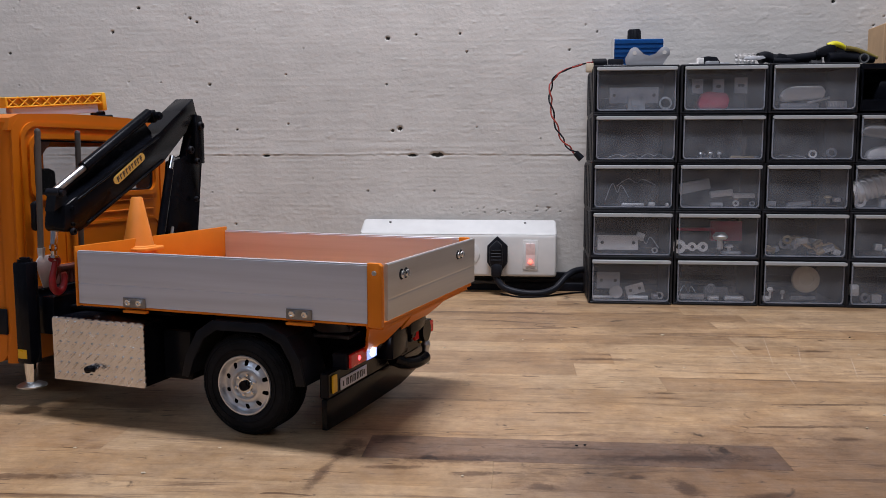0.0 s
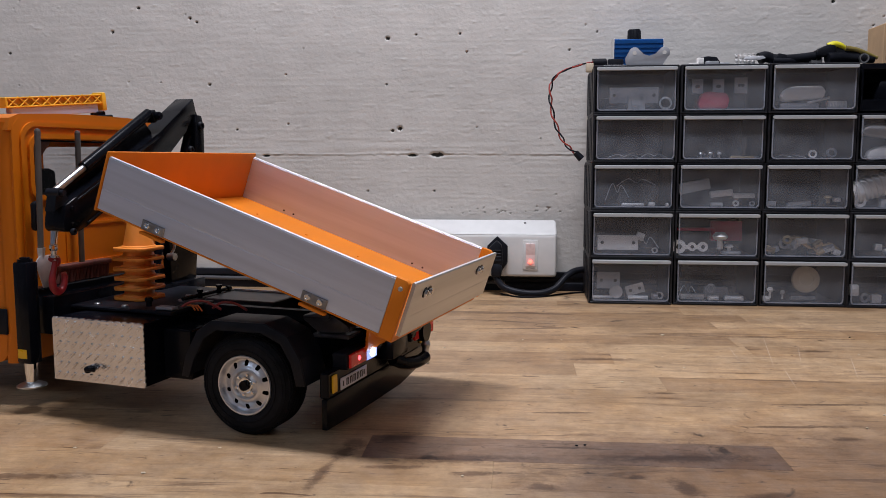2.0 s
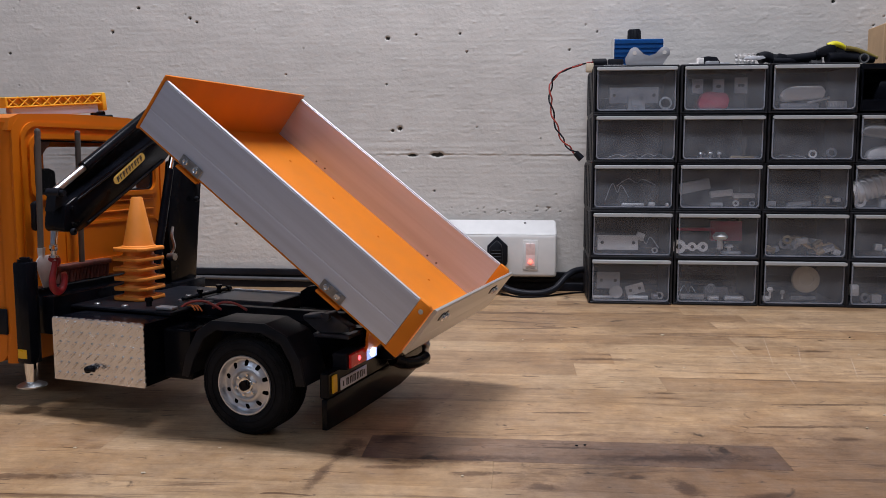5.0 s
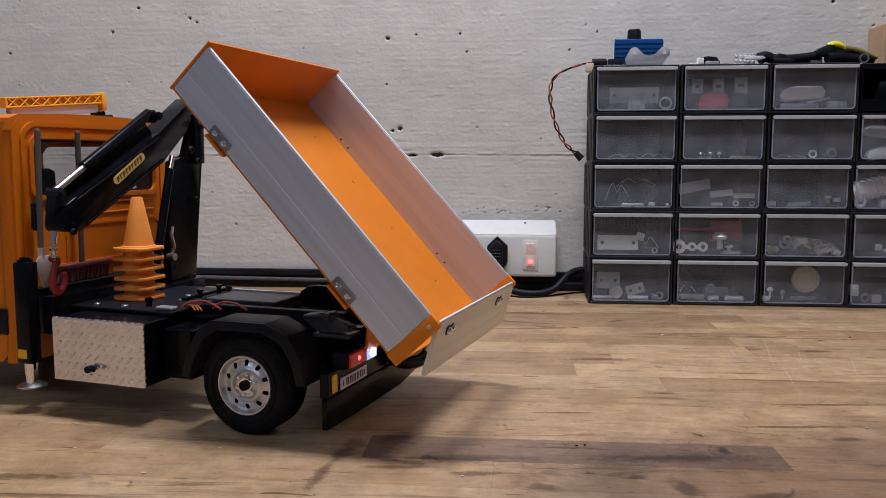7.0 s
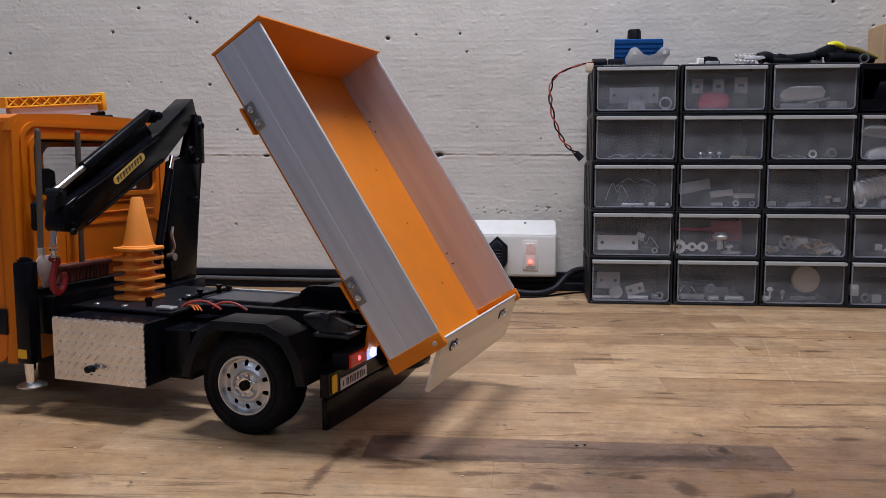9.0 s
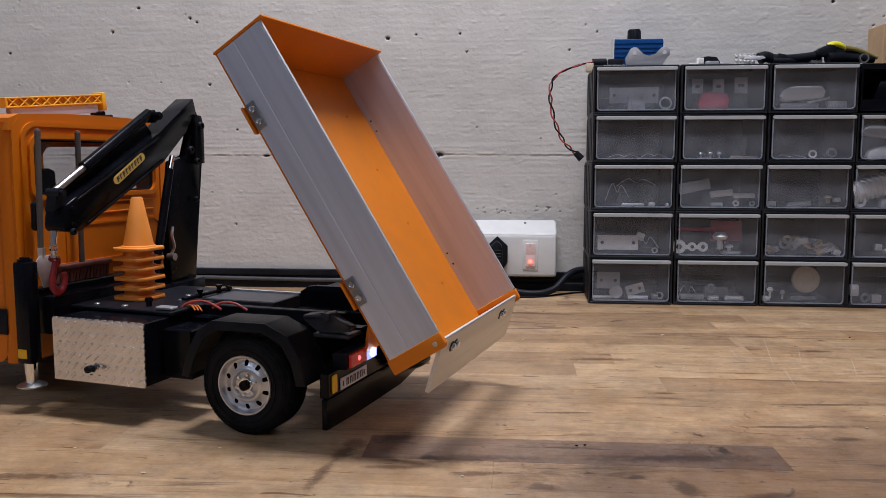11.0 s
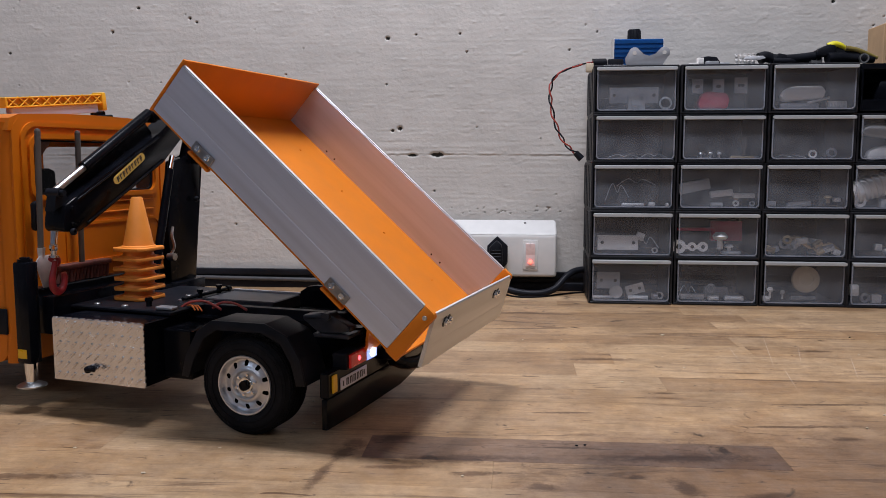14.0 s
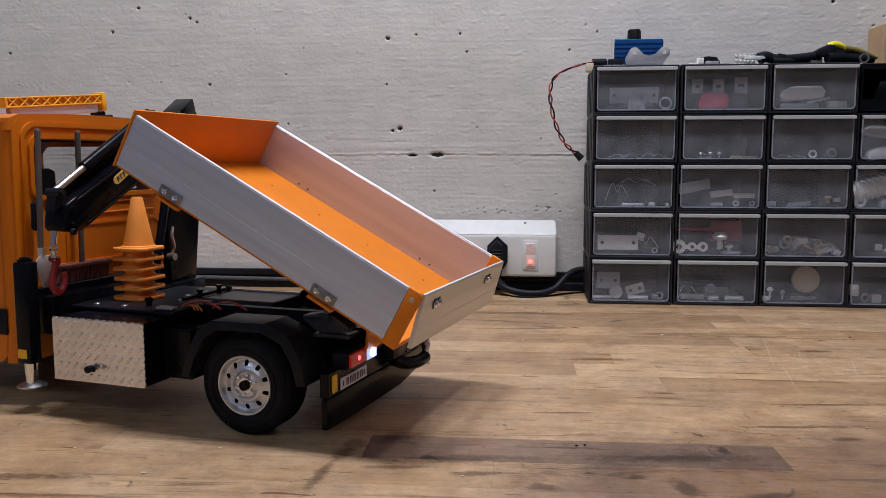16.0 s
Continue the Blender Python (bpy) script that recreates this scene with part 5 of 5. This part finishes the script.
for k, (u, v, sx, sz, mt) in enumerate(((0.121, 0.018, 0.013, 0.0035, PARTW), (0.133, 0.022, 0.008, 0.0105, PARTW), (0.142, 0.016, 0.016, 0.0055, GREYMETAL), (0.160, 0.020, 0.012, 0.0040, GREYMETAL))):
    t = on_stack("small_fitting", u, v, "pale small hardware piece on the drawer stack", "fitting", JIT.uniform(-20, 20))
    bm = B()
    box(bm, 0, sx, 0, 0.010, 0, sz, 0.0009)
    cyl(bm, (sx * 0.5, -0.0015, sz * 0.55), (sx * 0.5, 0.0115, sz * 0.55), min(sz, sx) * 0.38, n=12)
    part("body", bm, mt, t)
t = on_stack("black_clip", 0.136, 0.030, "small black plastic clip lying on the hardware", "clip", 10, TOP + 0.0)
bm = B()
prism(bm, [(0, 0.004), (0.003, 0.012), (0.012, 0.0135), (0.024, 0.0125), (0.028, 0.007), (0.030, 0.0), (0.0, 0.0)], "y", 0, 0.008, 0.001)
part("body", bm, BLACKP, t)
t = on_stack("spring_row", 0.181, 0.022, "row of pale coil springs standing upright", "springs")
for k in range(5):
    bm = B()
    for j in range(9):
        lathe(bm, [(0.0020, j * 0.0016), (0.0024, j * 0.0016 + 0.0006), (0.0020, j * 0.0016 + 0.0012)], pose(k * 0.0052, 0, 0.0002), 12)
    cyl(bm, (k * 0.0052, 0, 0), (k * 0.0052, 0, 0.0145), 0.0018, n=10)
    part("spring", bm, PARTW, t)
t = on_stack("black_tool", 0.206, 0.025, "black plastic hand tool lying on the drawer stack", "hand tool")
bm = B()
tube(bm, [(0.004, 0, 0.0085), (0.012, 0.001, 0.0110), (0.020, 0.001, 0.0085)], lambda q: 0.0078 - 0.0015 * q, 14)
tube(bm, [(0.016, 0.001, 0.0090), (0.032, 0.000, 0.0075), (0.050, 0.002, 0.0085), (0.066, 0.003, 0.0105), (0.073, 0.003, 0.0118)], lambda q: 0.0062 - 0.0006 * q, 14)
tube(bm, [(0.020, -0.005, 0.0050), (0.038, -0.004, 0.0045), (0.056, 0.006, 0.0050), (0.070, 0.008, 0.0060)], lambda q: 0.0042, 12)
prism(bm, [(0.020, 0.0040), (0.026, 0.0150), (0.036, 0.0130), (0.040, 0.0040)], "y", -0.006, 0.006, 0.0016)
part("body", bm, BLACKP, t)
bm = B()
lathe(bm, [(0.0064, 0), (0.0064, 0.005), (0.0030, 0.005), (0.0030, 0)], pose(0.0735, 0.003, 0.0118, 0, 75, 0), 20)
part("end_cap", bm, BLACK, t)
bm = B()
prism(bm, [(-0.018, 0.0070), (-0.014, 0.0105), (0.006, 0.0115), (0.010, 0.0085), (0.002, 0.0060)], "y", -0.0085, -0.0070, 0.0004)
part("blade", bm, SHEET, t, "pale metal blade")
t = on_stack("wire_stripper", 0.284, 0.022, "black and yellow wire stripper lying on the drawer stack", "wire stripper")
bm = B()
tube(bm, [(0.008, 0, 0.0075), (0.020, 0.002, 0.0090), (0.036, 0.004, 0.0088), (0.052, 0.004, 0.0078), (0.066, 0.004, 0.0070)], lambda q: 0.0074 - 0.0022 * q, 16)
prism(bm, [(-0.0050, 0.0120), (-0.0035, 0.0195), (0.0100, 0.0255), (0.0180, 0.0235), (0.0185, 0.0140), (0.0050, 0.0095)], "y", -0.002, 0.012, 0.0022)
prism(bm, [(0.0160, 0.0150), (0.0200, 0.0225), (0.0400, 0.0200), (0.0640, 0.0085), (0.0640, 0.0055), (0.0400, 0.0120)], "y", 0.002, 0.012, 0.0016)
part("body", bm, BLACKP, t)
bm = B()
tube(bm, [(0.0095, 0.004, 0.0228), (0.0170, 0.003, 0.0255), (0.0245, 0.003, 0.0240), (0.0300, 0.004, 0.0205)], lambda q: 0.0044 - 0.0014 * q, 14)
part("jaw", bm, TOOLYEL, t, "bright yellow jaw")
bm = B()
tube(bm, [(0.030, 0.001, 0.0205), (0.044, 0.001, 0.0180), (0.058, 0.001, 0.0125), (0.069, 0.001, 0.0075)], lambda q: 0.0032 - 0.0012 * q, 12)
part("lever", bm, OLIVE, t)
bm = B()
lathe(bm, [(0.0058, 0), (0.0058, 0.004), (0.0044, 0.004), (0.0044, 0)], pose(0.049, -0.007, 0.0064, 90), 24)
part("ring", bm, STEEL, t)
t = on_stack("pale_tube", 0.272, 0.030, "pale plastic tube end on the drawer stack", "tube", 20)
part("body", cyl(B(), (0, 0, 0.006), (0.016, 0, 0.007), 0.0055, 0.0060, 18), PARTW, t)

t = thing("black_bin", KM @ pose(0.3268, 0.000, 0.2452), "glossy black open-fronted parts bin on the stack", "parts bin")
bm = B()
box(bm, 0, 0.105, 0.02, 0.105, 0, 0.0024, 0.0005, 1)
box(bm, 0, 0.105, 0.0, 0.105, 0.0530, 0.0600, 0.0008, 1)
box(bm, 0, 0.0024, 0.0, 0.105, 0.0024, 0.0530)
box(bm, 0.1026, 0.105, 0.0, 0.105, 0.0024, 0.0530)
box(bm, 0.0024, 0.1026, 0.1026, 0.105, 0.0024, 0.0530)
box(bm, 0.0024, 0.1026, 0.0, 0.0024, 0.0024, 0.0160, 0.0006, 1)
prism(bm, [(0.018, 0.010), (0.024, 0.040), (0.060, 0.042), (0.060, 0.010)], "y", 0.006, 0.06, 0.003)
part("body", bm, BLACK, t)
t = thing("cardboard_box", KM @ pose(0.372, 0.055, 0.3054), "brown cardboard box with dark printed bars", "box")
bm = B()
box(bm, 0, 0.09, 0, 0.05, 0, 0.056, 0.0008, 1)
for j in range(6):
    box(bm, 0.004, 0.05, -0.0004, 0.0002, 0.010 + j * 0.0042, 0.0106 + j * 0.0042, mi=1)
for k in range(8):
    box(bm, 0.004 + k * 0.006, 0.0045 + k * 0.006, -0.0004, 0.0002, 0.010, 0.0316, mi=1)
part("carton", bm, [CARD, INK], t)


# ---- contents of the drawers ----
def small_part(kind, r, c, x, z, d, a, b, mt, tilt=0.0, label=""):
    """One loose part in the drawer of row r (from below) and column c: x across, z up, d behind the front."""
    names = {"plate": "flat_plate", "block": "plastic_block", "ring": "washer", "disc": "round_disc", "rod": "thin_rod", "roller": "roller", "knob": "mushroom_knob", "arm": "link_arm", "wire": "wire_scrap", "bag": "plastic_pouch"}
    words = {"plate": "flat drilled plate", "block": "small plastic block", "ring": "round washer ring", "disc": "round turned disc", "rod": "thin straight rod", "roller": "ribbed roller", "knob": "mushroom-shaped knob", "arm": "link arm with round eyes", "wire": "thin bent wire", "bag": "clear plastic pouch"}
    tone = {WHITE: "white", PARTW: "off-white", PARTR: "red", BRASS: "brass-coloured", WOODDISC: "tan", STEEL: "steel", GREYMETAL: "grey", BLACKP: "black", LIP: "milky"}[mt]
    bm = B()
    if kind == "plate":
        box(bm, -a / 2, a / 2, 0, 0.002, 0, b, 0.0005, 1)
        for s in (-1, 1):
            lathe(bm, [(0.0022, 0.0002), (0.0, 0.0002)], pose(s * (a / 2 - 0.006), -0.0002, b / 2, 90), 12, 1)
    elif kind == "block":
        box(bm, -a / 2, a / 2, 0, 0.009, 0, b, 0.0010)
        box(bm, -a * 0.3, a * 0.3, -0.001, 0.001, b * 0.3, b * 0.7, 0.0004, 1)
    elif kind == "ring":
        lathe(bm, [(a, -0.0015), (a, 0.0015), (b, 0.0015), (b, -0.0015), (a, -0.0015)], pose(0, 0.004, a, 80), 20)
    elif kind == "disc":
        lathe(bm, [(0, 0.004), (a * 0.5, 0.0042), (a * 0.55, 0.005), (a * 0.9, 0.005), (a, 0.004), (a, -0.002), (0, -0.002)], pose(0, 0.006, a, 82), 32)
    elif kind == "rod":
        cyl(bm, (-a / 2, 0, b), (a / 2, 0.004, b), b, n=10)
    elif kind == "roller":
        lathe(bm, [(0, 0), (b, 0)] + [q for k in range(6) for q in ((b, a * (k + 0.1) / 6), (b * 0.86, a * (k + 0.8) / 6), (b, a * (k + 0.95) / 6))] + [(b, a), (0, a)], pose(-a / 2, 0.012, b, 0, 90), 20)
    elif kind == "knob":
        lathe(bm, [(0, b), (a * 0.6, b * 0.97), (a, b * 0.75), (a * 0.8, b * 0.6), (a * 0.35, b * 0.5), (a * 0.4, 0), (0, 0)], None, 18)
    elif kind == "arm":
        box(bm, -a / 2, a / 2, 0, 0.003, b * 0.5, b * 1.3, 0.0008, 1)
        for s, q in ((-1, b * 1.25), (1, b * 0.9), (0.1, b * 0.8)):
            lathe(bm, [(q, -0.001), (q, 0.0035), (q * 0.4, 0.0035), (q * 0.4, -0.001), (q, -0.001)], pose(s * a / 2, 0.003, b, 90), 18)
            lathe(bm, [(q * 0.4, 0.001), (0, 0.001)], pose(s * a / 2, 0.0, b, 90), 12, 1)
    elif kind == "wire":
        tube(bm, [(-a / 2, 0, 0.001), (-a * 0.2, 0.006, b), (0.0, 0.0, b * 0.5), (a * 0.2, 0.008, b * 0.9), (a / 2, 0.004, b * 0.2)], 0.0006, 6)
    elif kind == "bag":
        prism(bm, [(-a / 2, b * 0.3), (-a * 0.38, b * 0.85), (-a * 0.2, b), (a * 0.4, b * 0.9), (a / 2, b * 0.5), (a * 0.42, 0.0), (-a * 0.42, 0.0)], "y", 0, 0.014, 0.003)
    ob = part(names[kind], bm, [mt, INK])
    ob.matrix_world = UNIT[r, c] @ pose(x, d, z, 0, tilt, 0)
    tagged(ob, "%s %s lying in a drawer" % (tone, words[kind]), names[kind].replace("_", " "))


F = 0.0052
for spec in (("plate", 0, 0, .026, .018, .012, .030, .022, LIP), ("disc", 0, 0, .036, F, .006, .0085, 0, PARTW), ("plate", 0, 0, .062, .012, .008, .024, .013, PARTW, -16), ("rod", 0, 0, .018, F, .005, .024, .0022, PARTW), ("block", 0, 0, .064, F, .004, .026, .005, WHITE), ("block", 0, 0, .086, F, .006, .008, .008, GREYMETAL), ("ring", 0, 0, .092, F, .006, .005, .003, PARTW)):
    small_part(*spec)
for spec in (("block", 0, 1, .026, F, .012, .030, .007, PARTW), ("block", 0, 1, .052, F, .006, .013, .006, PARTW), ("block", 0, 1, .078, F, .006, .024, .006, WHITE), ("wire", 0, 1, .020, F, .008, .026, .018, STEEL), ("ring", 0, 1, .050, .014, .010, .006, .003, STEEL), ("block", 0, 1, .060, F, .03, .03, .014, GREYMETAL)):
    small_part(*spec)
for spec in (("disc", 0, 2, .060, .016, .010, .0170, 0, WOODDISC), ("roller", 0, 2, .058, F, .004, .030, .003, LIP), ("knob", 0, 2, .014, .010, .006, .004, .014, PARTW), ("knob", 0, 2, .030, .008, .008, .003, .012, PARTW), ("block", 0, 2, .010, F, .006, .010, .006, PARTW), ("block", 0, 3, .012, .014, .006, .010, .014, PARTW), ("ring", 0, 3, .026, F, .006, .006, .003, STEEL), ("block", 0, 3, .04, F, .008, .012, .010, PARTW)):
    small_part(*spec)
for spec in (("plate", 1, 0, .036, .010, .004, .052, .019, PARTW), ("wire", 1, 0, .072, .008, .006, .034, .020, STEEL), ("ring", 1, 0, .084, F, .006, .0040, .0022, PARTW), ("block", 1, 0, .064, .022, .012, .010, .010, PARTW, 20), ("block", 1, 1, .030, .034, .02, .048, .004, PARTR), ("block", 1, 1, .072, .020, .035, .040, .026, PARTR), ("arm", 1, 1, .021, .008, .004, .030, .0070, PARTW), ("knob", 1, 1, .058, .012, .008, .0100, .022, WHITE), ("knob", 1, 1, .070, .008, .010, .0060, .010, PARTW), ("block", 1, 1, .072, F, .006, .024, .004, LIP)):
    small_part(*spec)
rs = random.Random(21)
for k in range(26):
    kind = rs.choice(("block", "ring", "knob", "roller", "block"))
    a = rs.uniform(0.004, 0.007) if kind in ("ring", "knob") else rs.uniform(0.008, 0.016)
    b = a * 0.5 if kind == "ring" else rs.uniform(0.004, 0.009) if kind != "roller" else rs.uniform(0.003, 0.004)
    x = rs.uniform(0.010, 0.096)
    small_part(kind, 1, 2, x, F + rs.uniform(0.0, 0.020) * (1 - abs(x - 0.055) / 0.06), rs.uniform(0.005, 0.026), a, b, rs.choice((PARTW, BRASS, BRASS, GREYMETAL, PARTW, BRASS)), rs.uniform(-40, 40))
for k in range(7):
    x = rs.uniform(0.010, 0.080)
    small_part(rs.choice(("block", "knob", "block")), 1, 3, x, F + rs.uniform(0, 0.006), rs.uniform(0.005, 0.02), rs.uniform(0.005, 0.010), rs.uniform(0.006, 0.011), PARTW, rs.uniform(-30, 30))
for spec in (("wire", 2, 0, .034, .012, .006, .030, .022, STEEL), ("wire", 2, 0, .060, .030, .02, .050, .010, STEEL), ("rod", 2, 0, .054, F, .005, .028, .002, PARTW), ("block", 2, 0, .078, F, .006, .008, .005, PARTW), ("block", 2, 0, .098, F, .006, .004, .004, PARTW), ("block", 2, 1, .026, .024, .014, .040, .014, LIP, -12), ("block", 2, 1, .058, .018, .006, .028, .008, PARTW, -6), ("block", 2, 1, .086, .016, .008, .026, .006, PARTW), ("block", 2, 1, .052, F, .006, .015, .005, LIP), ("ring", 2, 1, .076, F, .006, .004, .002, PARTW), ("ring", 2, 1, .096, F, .006, .0035, .002, STEEL)):
    small_part(*spec)
for spec in (("block", 2, 2, .048, F, .010, .030, .006, LIP, -6), ("knob", 2, 2, .082, .010, .008, .006, .010, BRASS), ("block", 2, 2, .014, F, .008, .010, .007, GREYMETAL), ("block", 2, 2, .094, .012, .008, .008, .005, PARTW), ("roller", 2, 3, .030, .014, .004, .044, .0150, PARTW, -18), ("ring", 2, 3, .014, F, .004, .0075, .0040, PARTW), ("block", 2, 3, .048, F, .006, .018, .010, LIP)):
    small_part(*spec)
for spec in (("wire", 3, 0, .040, F, .006, .040, .005, LIP), ("wire", 3, 0, .078, F, .006, .034, .006, LIP), ("knob", 3, 1, .028, F, .006, .003, .008, STEEL), ("knob", 3, 1, .040, F, .006, .003, .008, STEEL), ("knob", 3, 1, .051, F, .006, .003, .008, STEEL), ("rod", 3, 1, .080, F, .006, .030, .0016, BRASS), ("rod", 3, 1, .092, F, .010, .020, .0014, STEEL), ("ring", 3, 2, .057, F, .004, .0052, .0033, PARTW), ("ring", 3, 2, .083, .006, .012, .0062, .0040, GREYMETAL), ("wire", 3, 2, .030, F, .006, .040, .004, STEEL), ("bag", 3, 3, .036, .030, .006, .060, .016, LIP, 8), ("bag", 3, 3, .040, F, .006, .050, .016, PARTW, -10)):
    small_part(*spec)
for spec in (("plate", 4, 0, .052, .014, .012, .062, .020, GREYMETAL), ("block", 4, 0, .055, F, .008, .022, .018, LIP), ("ring", 4, 0, .092, .006, .010, .008, .006, STEEL), ("block", 4, 0, .030, F, .02, .030, .016, BLACKP), ("bag", 4, 1, .042, .006, .006, .040, .022, PARTR), ("plate", 4, 1, .024, .026, .02, .014, .018, LIP), ("plate", 4, 1, .050, .026, .02, .014, .018, LIP), ("plate", 4, 1, .078, .026, .02, .016, .020, LIP), ("bag", 4, 2, .044, .016, .008, .056, .018, PARTW, -4), ("roller", 4, 2, .086, F, .004, .022, .0050, PARTW), ("rod", 4, 2, .062, .014, .006, .028, .0016, STEEL, -14), ("block", 4, 2, .040, F, .010, .046, .007, GREYMETAL)):
    small_part(*spec)


# ---- bench staves ----
def staves():
    rs = random.Random(11)
    shared = {}

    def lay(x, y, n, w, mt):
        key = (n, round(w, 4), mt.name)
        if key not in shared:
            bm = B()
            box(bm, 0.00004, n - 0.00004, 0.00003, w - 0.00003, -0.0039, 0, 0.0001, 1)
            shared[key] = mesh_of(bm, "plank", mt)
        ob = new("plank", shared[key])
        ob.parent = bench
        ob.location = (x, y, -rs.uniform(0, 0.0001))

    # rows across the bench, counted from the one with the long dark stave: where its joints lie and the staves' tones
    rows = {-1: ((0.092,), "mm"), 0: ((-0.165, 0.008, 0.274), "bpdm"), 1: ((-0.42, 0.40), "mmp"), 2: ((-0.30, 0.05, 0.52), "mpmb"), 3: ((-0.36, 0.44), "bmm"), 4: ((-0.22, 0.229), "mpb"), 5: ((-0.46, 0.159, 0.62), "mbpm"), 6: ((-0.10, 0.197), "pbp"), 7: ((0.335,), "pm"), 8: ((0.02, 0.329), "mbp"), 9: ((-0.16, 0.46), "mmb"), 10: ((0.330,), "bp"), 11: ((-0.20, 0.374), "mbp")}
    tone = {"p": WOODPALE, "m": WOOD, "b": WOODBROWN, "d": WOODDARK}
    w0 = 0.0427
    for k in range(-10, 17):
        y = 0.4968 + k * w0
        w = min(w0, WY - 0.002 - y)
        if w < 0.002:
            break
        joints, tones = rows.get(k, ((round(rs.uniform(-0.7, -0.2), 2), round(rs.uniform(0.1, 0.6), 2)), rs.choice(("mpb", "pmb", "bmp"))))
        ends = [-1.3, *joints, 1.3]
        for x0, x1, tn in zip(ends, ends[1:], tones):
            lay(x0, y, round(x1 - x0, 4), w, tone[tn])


staves()

# ---- crumbs on the bench ----
rs = random.Random(31)
bm = B()
for k in range(26):
    x, y, r = rs.uniform(-0.25, 0.5), rs.uniform(0.47, 0.95), rs.uniform(0.0005, 0.0012)
    bmesh.ops.create_icosphere(bm, subdivisions=1, radius=r, matrix=Matrix.Translation((x, y, r * 0.45)) @ Matrix.Diagonal((rs.uniform(1, 2.2), 1, 0.6, 1)))
tagged(part("crumbs", bm, WOODDISC), "small pale crumbs and shavings scattered on the bench", "crumbs", kind="stuff")
bm = B()
for x, y in ((0.088, 0.5275), (0.0935, 0.5285), (-0.062, 0.70), (0.43, 0.86), (0.40, 0.71)):
    bmesh.ops.create_icosphere(bm, subdivisions=1, radius=0.0007, matrix=Matrix.Translation((x, y, 0.0006)) @ Matrix.Diagonal((1.8, 1, 0.7, 1)))
tagged(part("grit", bm, BLACKP), "small dark bits of grit lying on the bench", "grit", kind="stuff")


def motions():
    tilt = [(0, 0), (0.5, 5.39), (1, 10.81), (1.5, 15.34), (2, 19.09), (2.5, 22.88), (3, 25.94), (3.5, 28.78), (4, 31.89), (4.5, 34.6), (5, 37.3), (5.5, 39.9), (6, 42.4), (6.5, 44.93), (7, 47.42), (7.5, 50.28), (8, 53.03), (8.5, 55.61), (9, 57.69), (9.2, 58.15), (9.5, 58.25), (10.9, 58.25), (11.1, 57.6), (11.3, 56.47), (11.5, 55.18), (12, 52.55), (12.5, 49.93), (13, 47.10), (13.5, 44.42), (14, 41.66), (14.5, 38.50), (15, 34.99), (15.5, 31.75), (16, 28.52)]
    walk(BED, [(t, pose(0, 0, HZ, 0, a, 0)) for t, a in tilt])
    swing = [(0, 0), (6.2, 0), (6.3, 1), (6.4, 26), (6.5, 29.5)] + [(t, a - 16.5) for t, a in tilt if t > 6.5]
    walk(GATE, [(t, pose(XP + 0.0004, 0, ZP - GP, 0, -a, 0)) for t, a in swing])


motions()
